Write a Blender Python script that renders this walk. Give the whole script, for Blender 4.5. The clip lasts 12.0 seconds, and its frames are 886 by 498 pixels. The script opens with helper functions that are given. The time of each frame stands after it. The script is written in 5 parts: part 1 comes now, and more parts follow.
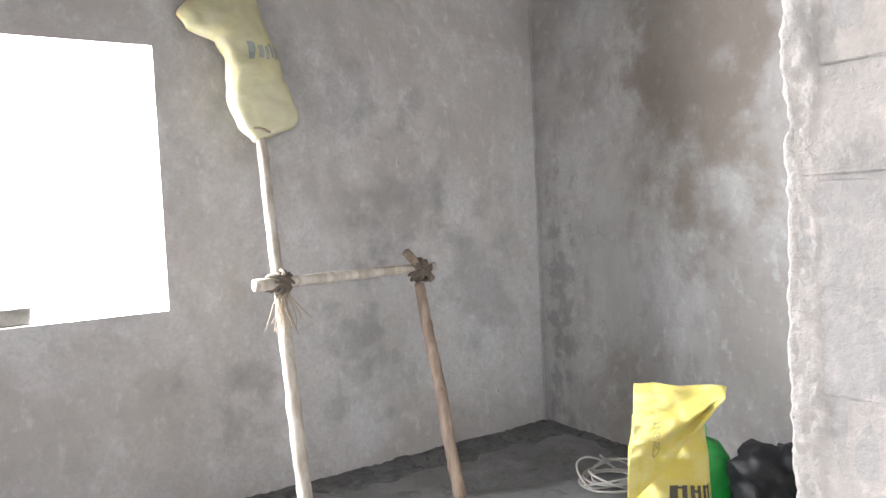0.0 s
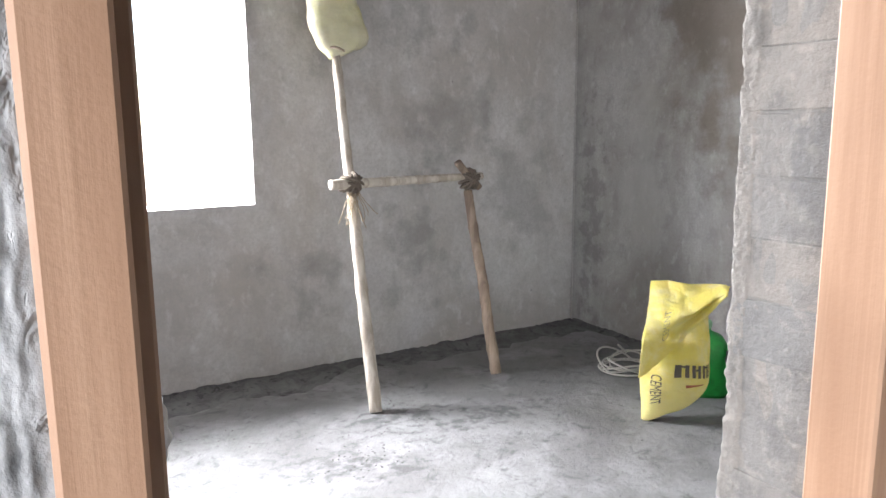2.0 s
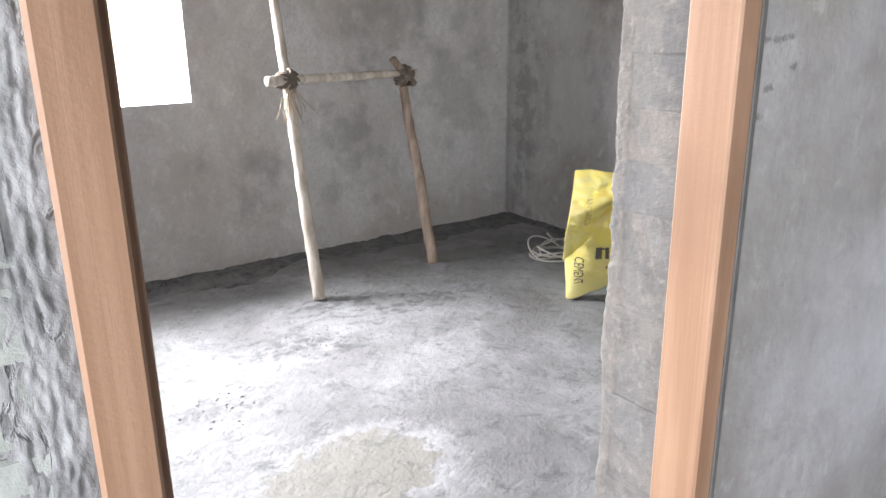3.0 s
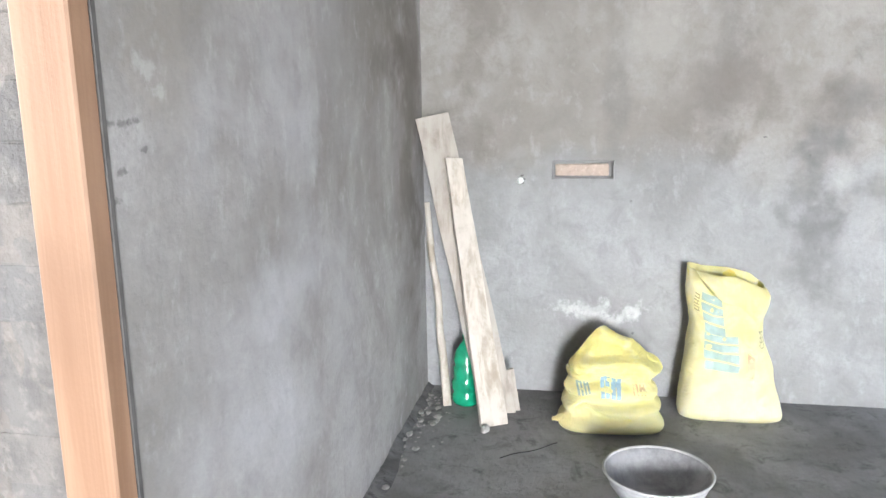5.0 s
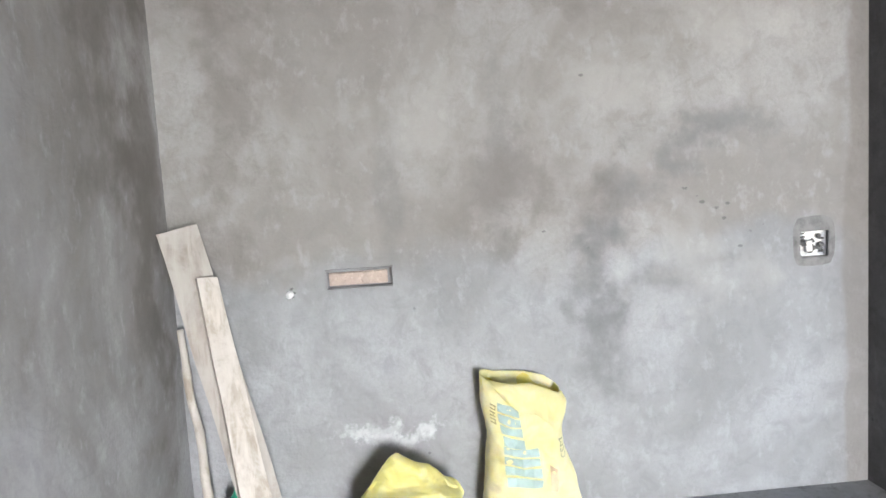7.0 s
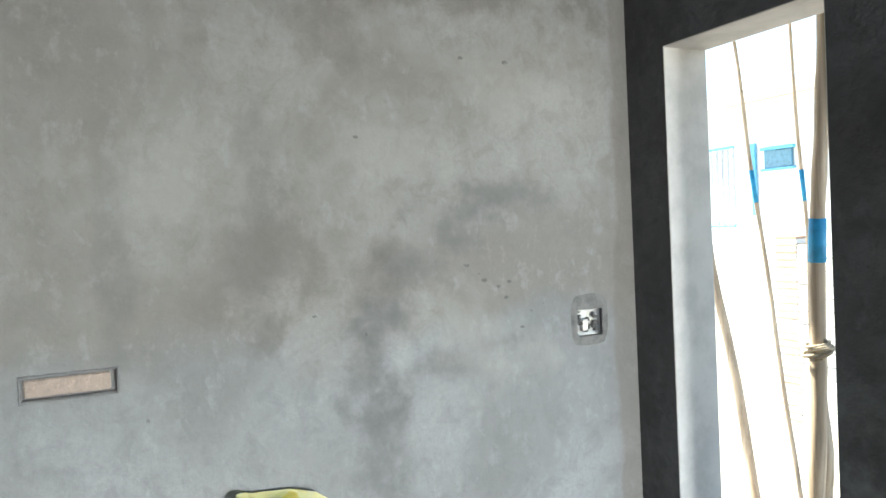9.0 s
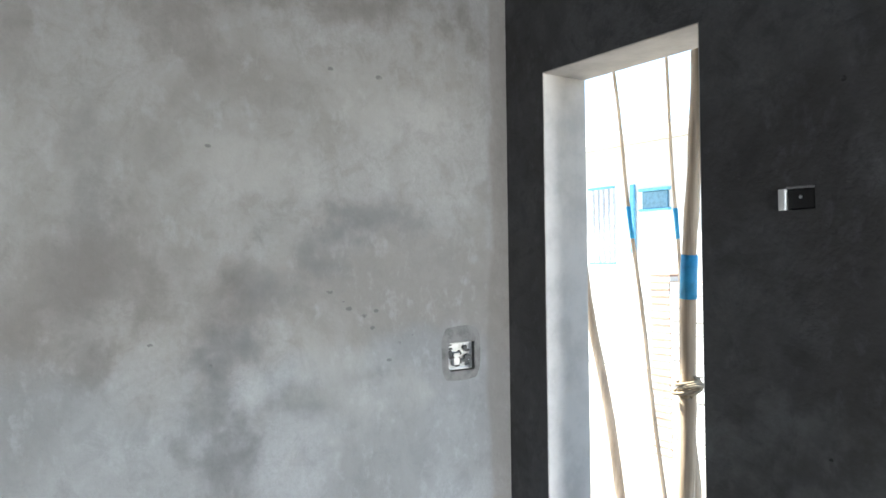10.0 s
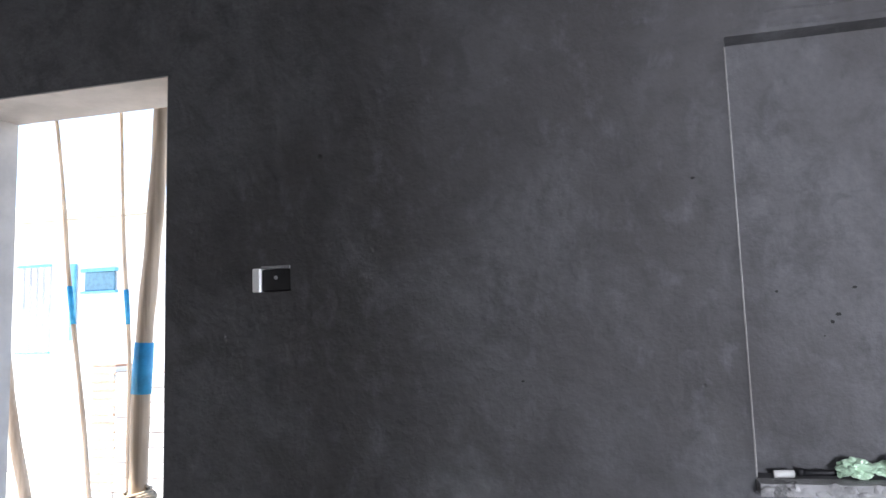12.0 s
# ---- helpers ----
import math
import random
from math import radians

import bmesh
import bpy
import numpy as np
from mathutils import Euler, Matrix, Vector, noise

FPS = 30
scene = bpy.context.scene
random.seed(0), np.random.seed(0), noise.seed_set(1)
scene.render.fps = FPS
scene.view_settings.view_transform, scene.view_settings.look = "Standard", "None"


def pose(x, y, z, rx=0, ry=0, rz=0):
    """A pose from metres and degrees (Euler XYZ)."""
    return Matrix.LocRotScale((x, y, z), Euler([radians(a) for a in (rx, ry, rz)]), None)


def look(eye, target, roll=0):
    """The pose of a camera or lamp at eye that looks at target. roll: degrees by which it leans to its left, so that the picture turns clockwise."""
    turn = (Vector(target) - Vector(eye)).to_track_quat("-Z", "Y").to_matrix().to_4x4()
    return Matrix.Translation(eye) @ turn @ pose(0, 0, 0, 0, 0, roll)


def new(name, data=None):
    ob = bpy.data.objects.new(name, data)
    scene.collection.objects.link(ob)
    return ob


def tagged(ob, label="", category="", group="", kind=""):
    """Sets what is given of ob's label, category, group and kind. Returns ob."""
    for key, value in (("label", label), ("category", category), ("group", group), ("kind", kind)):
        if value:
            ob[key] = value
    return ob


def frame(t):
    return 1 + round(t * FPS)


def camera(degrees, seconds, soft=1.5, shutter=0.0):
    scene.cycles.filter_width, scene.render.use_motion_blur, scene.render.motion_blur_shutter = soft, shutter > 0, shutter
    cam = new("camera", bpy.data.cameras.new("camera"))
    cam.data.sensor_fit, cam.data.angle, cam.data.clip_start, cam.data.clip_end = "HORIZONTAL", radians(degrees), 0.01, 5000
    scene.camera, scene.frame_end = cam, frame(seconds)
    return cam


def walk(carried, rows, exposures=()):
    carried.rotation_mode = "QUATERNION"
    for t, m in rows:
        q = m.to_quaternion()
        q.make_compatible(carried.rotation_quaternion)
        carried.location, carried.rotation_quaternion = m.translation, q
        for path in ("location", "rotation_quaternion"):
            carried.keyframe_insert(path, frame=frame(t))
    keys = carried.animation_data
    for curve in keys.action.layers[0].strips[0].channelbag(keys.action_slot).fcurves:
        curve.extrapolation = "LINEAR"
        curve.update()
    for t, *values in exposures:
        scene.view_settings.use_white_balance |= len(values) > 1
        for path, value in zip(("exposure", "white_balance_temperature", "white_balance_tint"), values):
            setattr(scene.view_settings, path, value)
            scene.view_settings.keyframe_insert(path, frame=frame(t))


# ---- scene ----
cam = camera(61.9, 12.0)
PATH = [
    (0, (-0.185, -0.113, 1.344), (0.926, 1.545, 1.228), -2.6),
    (0.5, (-0.269, -0.197, 1.344), (0.849, 1.457, 1.217), -2.9),
    (1, (-0.466, -0.323, 1.321), (0.627, 1.329, 1.045), -3.1),
    (1.5, (-0.491, -0.392, 1.341), (0.628, 1.242, 1.061), -2.4),
    (2, (-0.552, -0.478, 1.341), (0.48, 1.203, 1.006), -0.5),
    (2.5, (-0.611, -0.584, 1.296), (0.414, 1.067, 0.829), -0.2),
    (2.7, (-0.626, -0.636, 1.31), (0.404, 0.991, 0.767), -0.5),
    (4.3, (-0.566, -0.687, 1.303), (1.238, 0.078, 0.906), 0.9),
    (4.5, (-0.56, -0.693, 1.298), (1.289, -0.045, 0.897), 0.6),
    (5, (-0.552, -0.702, 1.296), (1.379, -0.338, 0.924), -1.0),
    (5.5, (-0.534, -0.698, 1.296), (1.431, -0.517, 0.968), -1.3),
    (6, (-0.436, -0.697, 1.315), (1.539, -0.651, 1.003), -1.3),
    (6.5, (-0.284, -0.831, 1.42), (1.699, -0.848, 1.176), -4.0),
    (6.7, (-0.24, -0.835, 1.43), (1.744, -0.897, 1.198), -3.6),
    (8.3, (0.25, -0.668, 1.399), (2.108, -1.396, 1.26), -3.5),
    (8.5, (0.258, -0.699, 1.404), (2.085, -1.501, 1.28), -2.2),
    (9, (0.318, -0.782, 1.426), (2.122, -1.645, 1.378), -2.6),
    (9.5, (0.379, -0.875, 1.425), (2.163, -1.772, 1.532), -2.3),
    (10, (0.443, -0.949, 1.403), (2.1, -2.068, 1.431), -0.7),
    (10.5, (0.55, -0.96, 1.414), (1.836, -2.491, 1.474), -1.0),
    (11, (0.63, -0.984, 1.436), (1.629, -2.717, 1.476), -2.8),
    (11.5, (0.666, -1.074, 1.408), (1.407, -2.929, 1.497), -0.7),
    (12, (0.674, -1.188, 1.411), (1.179, -3.11, 1.636), -1.8),
]
SKY, SUN = 0.15, 5.0
WINDOW, FRONT, WEST = 108.0, 19.0, 62.0
EXPOSURES = [(0, 2.98, 6500, 10), (1, 2.8, 6500, 10), (1.5, 2.72, 6500, 9), (2.5, 2.42, 6500, 11), (4.3, 2.66, 6500, 8), (5.5, 2.72, 6480, 9), (6.6, 2.55, 6500, 10), (8.5, 2.72, 6400, 0), (9, 2.15, 6380, 0),
             (9.5, 1.98, 6350, 1), (10, 2.02, 6200, 4), (10.5, 1.72, 6000, 6), (11, 1.55, 6000, 8), (11.5, 1.5, 6000, 11), (12, 2.2, 6100, 13)]
walk(cam, [(t, look(eye, target, roll)) for t, eye, target, roll in PATH], EXPOSURES)

# ---- light ----
world = bpy.data.worlds.new("world")
scene.world = world
world.use_nodes = True
_wn = world.node_tree
_sky = _wn.nodes.new("ShaderNodeTexSky")
_sky.sky_type = "NISHITA"
_sky.sun_disc = False
_sky.sun_elevation = radians(62)
_sky.sun_rotation = radians(64)
_sky.dust_density = 1.0
_wn.nodes["Background"].inputs[1].default_value = SKY
_wn.links.new(_sky.outputs[0], _wn.nodes["Background"].inputs[0])
sun = new("sun", bpy.data.lights.new("sun", "SUN"))
sun.data.energy, sun.data.angle, sun.data.color = SUN, radians(0.6), (1.0, 0.95, 0.87)
sun.matrix_world = look((0, 0, 0), (-math.sin(radians(64)) * math.cos(radians(62)), -math.cos(radians(64)) * math.cos(radians(62)), -math.sin(radians(62))))


def sky_lamp(name, eye, target, width, height, watts):
    """The sky's light, standing in the plane of an open window or doorway."""
    lamp = new(name, bpy.data.lights.new(name, "AREA"))
    lamp.data.shape, lamp.data.size, lamp.data.size_y = "RECTANGLE", width, height
    lamp.data.energy, lamp.data.color = watts, (0.945, 0.95, 1.0)
    lamp.matrix_world = look(eye, target)
    return lamp


sky_lamp("window_sky", (-0.17, 3.98, 1.78), (0.40, 1.0, 0.60), 1.50, 0.60, WINDOW)
sky_lamp("front_window_sky", (-2.35, -3.00, 1.50), (-1.75, 0.0, 0.75), 1.55, 1.15, FRONT)
west = sky_lamp("west_door_sky", (-6.10, -2.20, 1.15), (0.0, -1.90, -0.90), 1.0, 2.0, WEST)
west.data.spread = radians(90)


# ---- materials ----
class Nodes:
    """A small writer of node materials in object coordinates (metres)."""

    def __init__(self, name, rough=0.8, metal=0.0):
        self.mat = bpy.data.materials.new(name)
        self.mat.use_nodes = True
        self.tree = self.mat.node_tree
        self.bsdf = self.tree.nodes["Principled BSDF"]
        self.bsdf.inputs["Roughness"].default_value = rough
        self.bsdf.inputs["Metallic"].default_value = metal
        self.coord = self.tree.nodes.new("ShaderNodeTexCoord").outputs["Object"]

    def link(self, a, b):
        if hasattr(a, "links"):
            self.tree.links.new(a, b)
        else:
            b.default_value = a

    def scaled(self, sx, sy, sz, move=(0, 0, 0)):
        n = self.tree.nodes.new("ShaderNodeMapping")
        n.inputs["Scale"].default_value = (sx, sy, sz)
        n.inputs["Location"].default_value = move
        self.tree.links.new(self.coord, n.inputs["Vector"])
        return n.outputs[0]

    def noise(self, scale, detail=4.0, rough=0.6, at=None, warp=0.0):
        n = self.tree.nodes.new("ShaderNodeTexNoise")
        n.inputs["Scale"].default_value, n.inputs["Detail"].default_value = scale, detail
        n.inputs["Roughness"].default_value, n.inputs["Distortion"].default_value = rough, warp
        self.tree.links.new(at or self.coord, n.inputs["Vector"])
        return n.outputs["Fac"]

    def ramp(self, fac, lo, hi, a=0.0, b=1.0):
        n = self.tree.nodes.new("ShaderNodeMapRange")
        n.interpolation_type = "SMOOTHSTEP"
        self.link(fac, n.inputs[0])
        for k, v in zip((1, 2, 3, 4), (lo, hi, a, b)):
            n.inputs[k].default_value = v
        return n.outputs[0]

    def math(self, op, a, b=0.0):
        n = self.tree.nodes.new("ShaderNodeMath")
        n.operation = op
        self.link(a, n.inputs[0])
        self.link(b, n.inputs[1])
        return n.outputs[0]

    def mix(self, fac, a, b, mode="MIX"):
        n = self.tree.nodes.new("ShaderNodeMix")
        n.data_type, n.blend_type = "RGBA", mode
        self.link(fac, n.inputs["Factor"])
        for v, s in ((a, n.inputs[6]), (b, n.inputs[7])):
            if isinstance(v, tuple):
                s.default_value = (*v, 1.0)
            else:
                self.tree.links.new(v, s)
        return n.outputs[2]

    def axis(self, k):
        n = self.tree.nodes.new("ShaderNodeSeparateXYZ")
        self.tree.links.new(self.coord, n.inputs[0])
        return n.outputs[k]

    def spot(self, centre, size, noisy=0.25, scale=6.0):
        """A soft-edged blot with a ragged outline: 1 inside, 0 outside."""
        m = self.scaled(*[1.0 / s for s in size], move=[-c / s for c, s in zip(centre, size)])
        n = self.tree.nodes.new("ShaderNodeVectorMath")
        n.operation = "LENGTH"
        self.tree.links.new(m, n.inputs[0])
        d = self.math("ADD", n.outputs["Value"], self.ramp(self.noise(scale, 5), 0.2, 0.8, -noisy * 2, noisy * 2))
        return d

    def bump(self, height, strength, distance=0.01):
        n = self.tree.nodes.new("ShaderNodeBump")
        n.inputs["Strength"].default_value, n.inputs["Distance"].default_value = strength, distance
        self.tree.links.new(height, n.inputs["Height"])
        self.tree.links.new(n.outputs[0], self.bsdf.inputs["Normal"])

    def done(self, colour):
        self.link(colour, self.bsdf.inputs["Base Color"])
        return self.mat


def grey(v, warm=0.0):
    return (v * (1 + warm), v, v * (1 - warm))


def plaster(name, base, extra=None, streak=0.5, blot=1.0, deep=0.58, relief=0.45):
    """Trowelled cement render: cloudy blotches, downward streaks, trowel sweeps and fine grain."""
    m = Nodes(name, 0.86)
    cloud = m.noise(1.1, 5, 0.62, warp=0.6)
    cloud2 = m.noise(3.7, 5, 0.6, warp=0.4)
    sweep = m.noise(2.2, 4, 0.55, at=m.scaled(1.0, 1.0, 0.28), warp=1.2)
    fine = m.noise(70, 3, 0.7)
    c = m.mix(m.ramp(cloud, 0.38, 0.62), grey(base * deep, 0.07), grey(base * 1.15, 0.015))
    c = m.mix(m.math("MULTIPLY", m.ramp(cloud2, 0.40, 0.68), 0.45 * blot), c, grey(base * 0.62, 0.06))
    c = m.mix(m.math("MULTIPLY", m.ramp(sweep, 0.50, 0.70), streak), c, grey(base * 0.60, 0.08))
    c = m.mix(m.math("MULTIPLY", m.ramp(m.noise(1.9, 4, 0.5, at=m.scaled(1, 1, 0.5, (5, 3, 9)), warp=0.8), 0.55, 0.75), 0.6), c, grey(base * 1.35, 0.01))
    c = m.mix(m.math("MULTIPLY", m.ramp(fine, 0.3, 0.75), 0.5), c, grey(base * 0.72, 0.03))
    c = m.mix(m.math("MULTIPLY", m.ramp(m.noise(11, 6, 0.7, warp=0.6), 0.46, 0.66), 0.46 * blot), c, grey(base * 0.50, 0.04))
    c = m.mix(m.math("MULTIPLY", m.ramp(m.noise(17, 5, 0.65, at=m.scaled(1, 1, 0.7, (2, 8, 1)), warp=0.15), 0.52, 0.74), 0.42), c, grey(base * 1.4, 0.0))
    pit = m.tree.nodes.new("ShaderNodeTexVoronoi")
    pit.inputs["Scale"].default_value = 5.0
    m.tree.links.new(m.coord, pit.inputs["Vector"])
    hole = m.ramp(pit.outputs["Distance"], 0.018, 0.045, 1.0, 0.0)
    hole = m.math("MULTIPLY", hole, m.ramp(m.noise(0.9, 2), 0.5, 0.6))
    c = m.mix(m.math("MULTIPLY", hole, 0.75), c, grey(base * 0.22))
    if extra:
        c = extra(m, c)
    h = m.math("ADD", m.math("MULTIPLY", m.noise(28, 5, 0.65), 0.8), m.math("MULTIPLY", m.noise(5, 3, 0.5, warp=0.8), 1.6))
    h = m.math("SUBTRACT", h, m.math("MULTIPLY", hole, 1.5))
    m.bump(h, relief, 0.013)
    return m.done(c)


def east_extra(m, c):
    """Day joint of two coats, an arching dark smear, damp columns and a lime splash."""
    z = m.axis(2)
    edge = m.math("ADD", z, m.ramp(m.noise(1.1, 4), 0.2, 0.8, -0.16, 0.16))
    low = m.ramp(edge, 0.97, 1.12, 1.0, 0.0)
    c = m.mix(m.math("MULTIPLY", low, 0.28), c, (0.335, 0.346, 0.365))
    c = m.mix(m.math("MULTIPLY", m.math("SUBTRACT", 1.0, low), 0.35), c, (0.30, 0.268, 0.235))
    for y, z, sy, sz in ((-2.20, 1.56, 0.18, 0.07), (-1.97, 1.46, 0.17, 0.09), (-1.78, 1.32, 0.12, 0.13), (-1.68, 1.15, 0.10, 0.16), (-1.645, 0.95, 0.10, 0.20), (-1.68, 0.70, 0.12, 0.20), (-1.92, 0.94, 0.22, 0.05), (-2.15, 1.0, 0.17, 0.04)):
        arch = m.ramp(m.spot((2.735, y, z), (1.0, sy * 1.25, sz * 1.25), 0.3, 6.0), 0.0, 1.25, 1.0, 0.0)
        c = m.mix(m.math("MULTIPLY", arch, 0.62), c, grey(0.13, 0.02))
    for y, w in ((-0.85, 0.07), (-1.28, 0.10)):
        col = m.spot((2.735, y, 1.45 if y > -1.5 else 0.9), (1.0, w, 0.45), 0.35, 4.0)
        c = m.mix(m.math("MULTIPLY", m.ramp(col, 0.4, 1.1, 1.0, 0.0), 0.34), c, grey(0.14, 0.04))
    for y, z, sy, sz, k in ((-2.0, 2.28, 0.55, 0.10, 0.5), (-1.45, 2.15, 0.30, 0.16, 0.4), (-0.55, 2.4, 0.35, 0.35, 0.5), (-1.30, 1.34, 0.22, 0.20, 0.42), (-1.62, 1.24, 0.16, 0.14, 0.4), (-0.25, 1.7, 0.14, 0.6, 0.45), (-1.0, 2.75, 0.9, 0.3, 0.55), (-2.3, 2.6, 0.5, 0.25, 0.5)):
        c = m.mix(m.math("MULTIPLY", m.ramp(m.spot((2.735, y, z), (1.0, sy, sz), 0.5, 4.0), 0.1, 1.3, 1.0, 0.0), k), c, (0.135, 0.115, 0.095))
    for y, z, sy, sz in ((-2.2, 1.93, 0.3, 0.12), (-1.75, 1.72, 0.25, 0.12), (-0.95, 1.6, 0.2, 0.22), (-2.05, 0.95, 0.35, 0.18)):
        c = m.mix(m.math("MULTIPLY", m.ramp(m.spot((2.735, y, z), (1.0, sy, sz), 0.5, 4.0), 0.1, 1.3, 1.0, 0.0), 0.35), c, (0.40, 0.385, 0.36))
    for y, z, r in ((-2.035, 1.296, 0.008), (-2.085, 1.262, 0.005), (-2.102, 1.236, 0.007), (-2.155, 1.211, 0.010), (-2.21, 1.225, 0.006), (-2.194, 1.167, 0.008), (-2.303, 1.108, 0.007), (-2.257, 1.048, 0.008), (-2.36, 1.13, 0.005), (-2.043, 2.058, 0.007), (-2.224, 2.051, 0.009), (-1.623, 1.761, 0.006), (-1.45, 1.16, 0.005)):
        c = m.mix(m.math("MULTIPLY", m.ramp(m.spot((2.735, y, z), (1.0, r * 1.5, r * 0.8), 0.5, 40.0), 0.3, 1.2, 1.0, 0.0), 0.55), c, grey(0.06))
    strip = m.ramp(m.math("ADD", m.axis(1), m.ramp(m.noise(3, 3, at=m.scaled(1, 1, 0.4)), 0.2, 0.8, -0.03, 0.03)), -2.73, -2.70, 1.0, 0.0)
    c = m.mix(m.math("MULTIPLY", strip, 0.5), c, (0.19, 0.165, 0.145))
    for cy, cz, sy, sz in ((-0.80, 0.40, 0.16, 0.022), (-0.90, 0.375, 0.07, 0.05), (-0.64, 0.41, 0.05, 0.022), (-0.80, 0.36, 0.10, 0.018)):
        lime = m.ramp(m.spot((2.735, cy, cz), (1.0, sy, sz * 1.3), 0.9, 14.0), -0.2, 1.2, 1.0, 0.0)
        c = m.mix(m.math("MULTIPLY", lime, 0.27), c, (0.66, 0.66, 0.66))
    return c


def door_wall_extra(m, c):
    """White-grey bloom and a patched corner beside the door frame."""
    c = m.mix(m.math("MULTIPLY", m.ramp(m.spot((0.62, 0.0, 1.42), (0.13, 1.0, 0.16), 0.3, 5.0), 0.7, 1.0, 1.0, 0.0), 0.35), c, (0.30, 0.28, 0.25))
    for x, z in ((0.471, 1.284), (0.5, 1.284), (0.53, 1.286), (0.554, 1.24), (0.487, 1.208), (0.463, 1.163)):
        c = m.mix(m.math("MULTIPLY", m.ramp(m.spot((x, 0.0, z), (0.014, 1.0, 0.006), 0.6, 45.0), 0.2, 1.2, 1.0, 0.0), 0.5), c, grey(0.04))
    for x, z in ((0.552, 1.377), (0.585, 1.36), (0.619, 1.336)):
        c = m.mix(m.math("MULTIPLY", m.ramp(m.spot((x, 0.0, z), (0.020, 1.0, 0.022), 0.6, 25.0), 0.1, 1.2, 1.0, 0.0), 0.4), c, grey(0.5))
    for x, z in ((0.86, 0.86), (1.05, 0.55), (1.2, 1.0), (1.1, 1.35), (1.45, 0.7), (1.5, 1.5)):
        c = m.mix(m.math("MULTIPLY", m.ramp(m.spot((x, 0.0, z), (0.24, 1.0, 0.42), 0.5, 2.5), 0.0, 1.5, 1.0, 0.0), 0.26), c, (0.50, 0.51, 0.53))
    for x, z, sx, sz in ((2.15, 2.1, 0.35, 0.6), (2.55, 1.6, 0.2, 0.7), (1.6, 2.35, 0.4, 0.35), (2.4, 1.0, 0.16, 0.4)):
        c = m.mix(m.math("MULTIPLY", m.ramp(m.spot((x, 0.0, z), (sx, 1.0, sz), 0.6, 3.0), 0.1, 1.4, 1.0, 0.0), 0.6), c, (0.13, 0.115, 0.10))
    return c


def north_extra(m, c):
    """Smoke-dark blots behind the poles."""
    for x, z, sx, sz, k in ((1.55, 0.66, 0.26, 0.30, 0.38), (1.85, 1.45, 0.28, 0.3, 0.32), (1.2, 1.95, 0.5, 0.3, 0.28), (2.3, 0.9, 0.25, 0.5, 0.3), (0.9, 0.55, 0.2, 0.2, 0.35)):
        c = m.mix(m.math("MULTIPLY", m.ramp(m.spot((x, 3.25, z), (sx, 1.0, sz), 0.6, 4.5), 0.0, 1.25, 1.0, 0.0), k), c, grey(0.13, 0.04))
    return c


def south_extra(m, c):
    """Blue cast of backlight glare put in the colour, with paler sweeps under the fittings."""
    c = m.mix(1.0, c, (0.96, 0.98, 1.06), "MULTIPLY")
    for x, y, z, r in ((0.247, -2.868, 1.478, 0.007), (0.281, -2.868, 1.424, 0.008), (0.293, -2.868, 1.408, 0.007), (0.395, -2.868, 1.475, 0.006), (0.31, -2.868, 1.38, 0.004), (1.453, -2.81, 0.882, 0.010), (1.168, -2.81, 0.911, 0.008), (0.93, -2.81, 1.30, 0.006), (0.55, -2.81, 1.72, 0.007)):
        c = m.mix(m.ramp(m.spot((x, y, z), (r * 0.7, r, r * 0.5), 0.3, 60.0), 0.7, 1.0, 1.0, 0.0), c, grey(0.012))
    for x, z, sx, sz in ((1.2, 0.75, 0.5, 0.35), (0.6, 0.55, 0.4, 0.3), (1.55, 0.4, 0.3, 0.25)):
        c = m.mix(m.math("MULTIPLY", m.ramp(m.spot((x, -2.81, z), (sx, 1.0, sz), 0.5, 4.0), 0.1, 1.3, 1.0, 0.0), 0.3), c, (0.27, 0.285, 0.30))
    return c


def east_a_extra(m, c):
    """Brown damp above, a pale painted pool of doorway light down the middle and dark blots by the corner."""
    c = m.mix(m.math("MULTIPLY", m.ramp(m.spot((2.77, 2.15, 1.9), (1.0, 0.42, 0.75), 0.4, 3.0), 0.4, 1.2, 1.0, 0.0), 0.65), c, (0.16, 0.125, 0.095))
    c = m.mix(m.math("MULTIPLY", m.ramp(m.spot((2.77, 2.62, 0.9), (1.0, 0.16, 0.7), 0.4, 3.0), 0.4, 1.2, 1.0, 0.0), 0.5), c, (0.46, 0.455, 0.44))
    c = m.mix(m.math("MULTIPLY", m.ramp(m.spot((2.77, 3.08, 0.7), (1.0, 0.09, 0.6), 0.8, 9.0), 0.2, 1.3, 1.0, 0.0), 0.4), c, grey(0.13, 0.03))
    return c


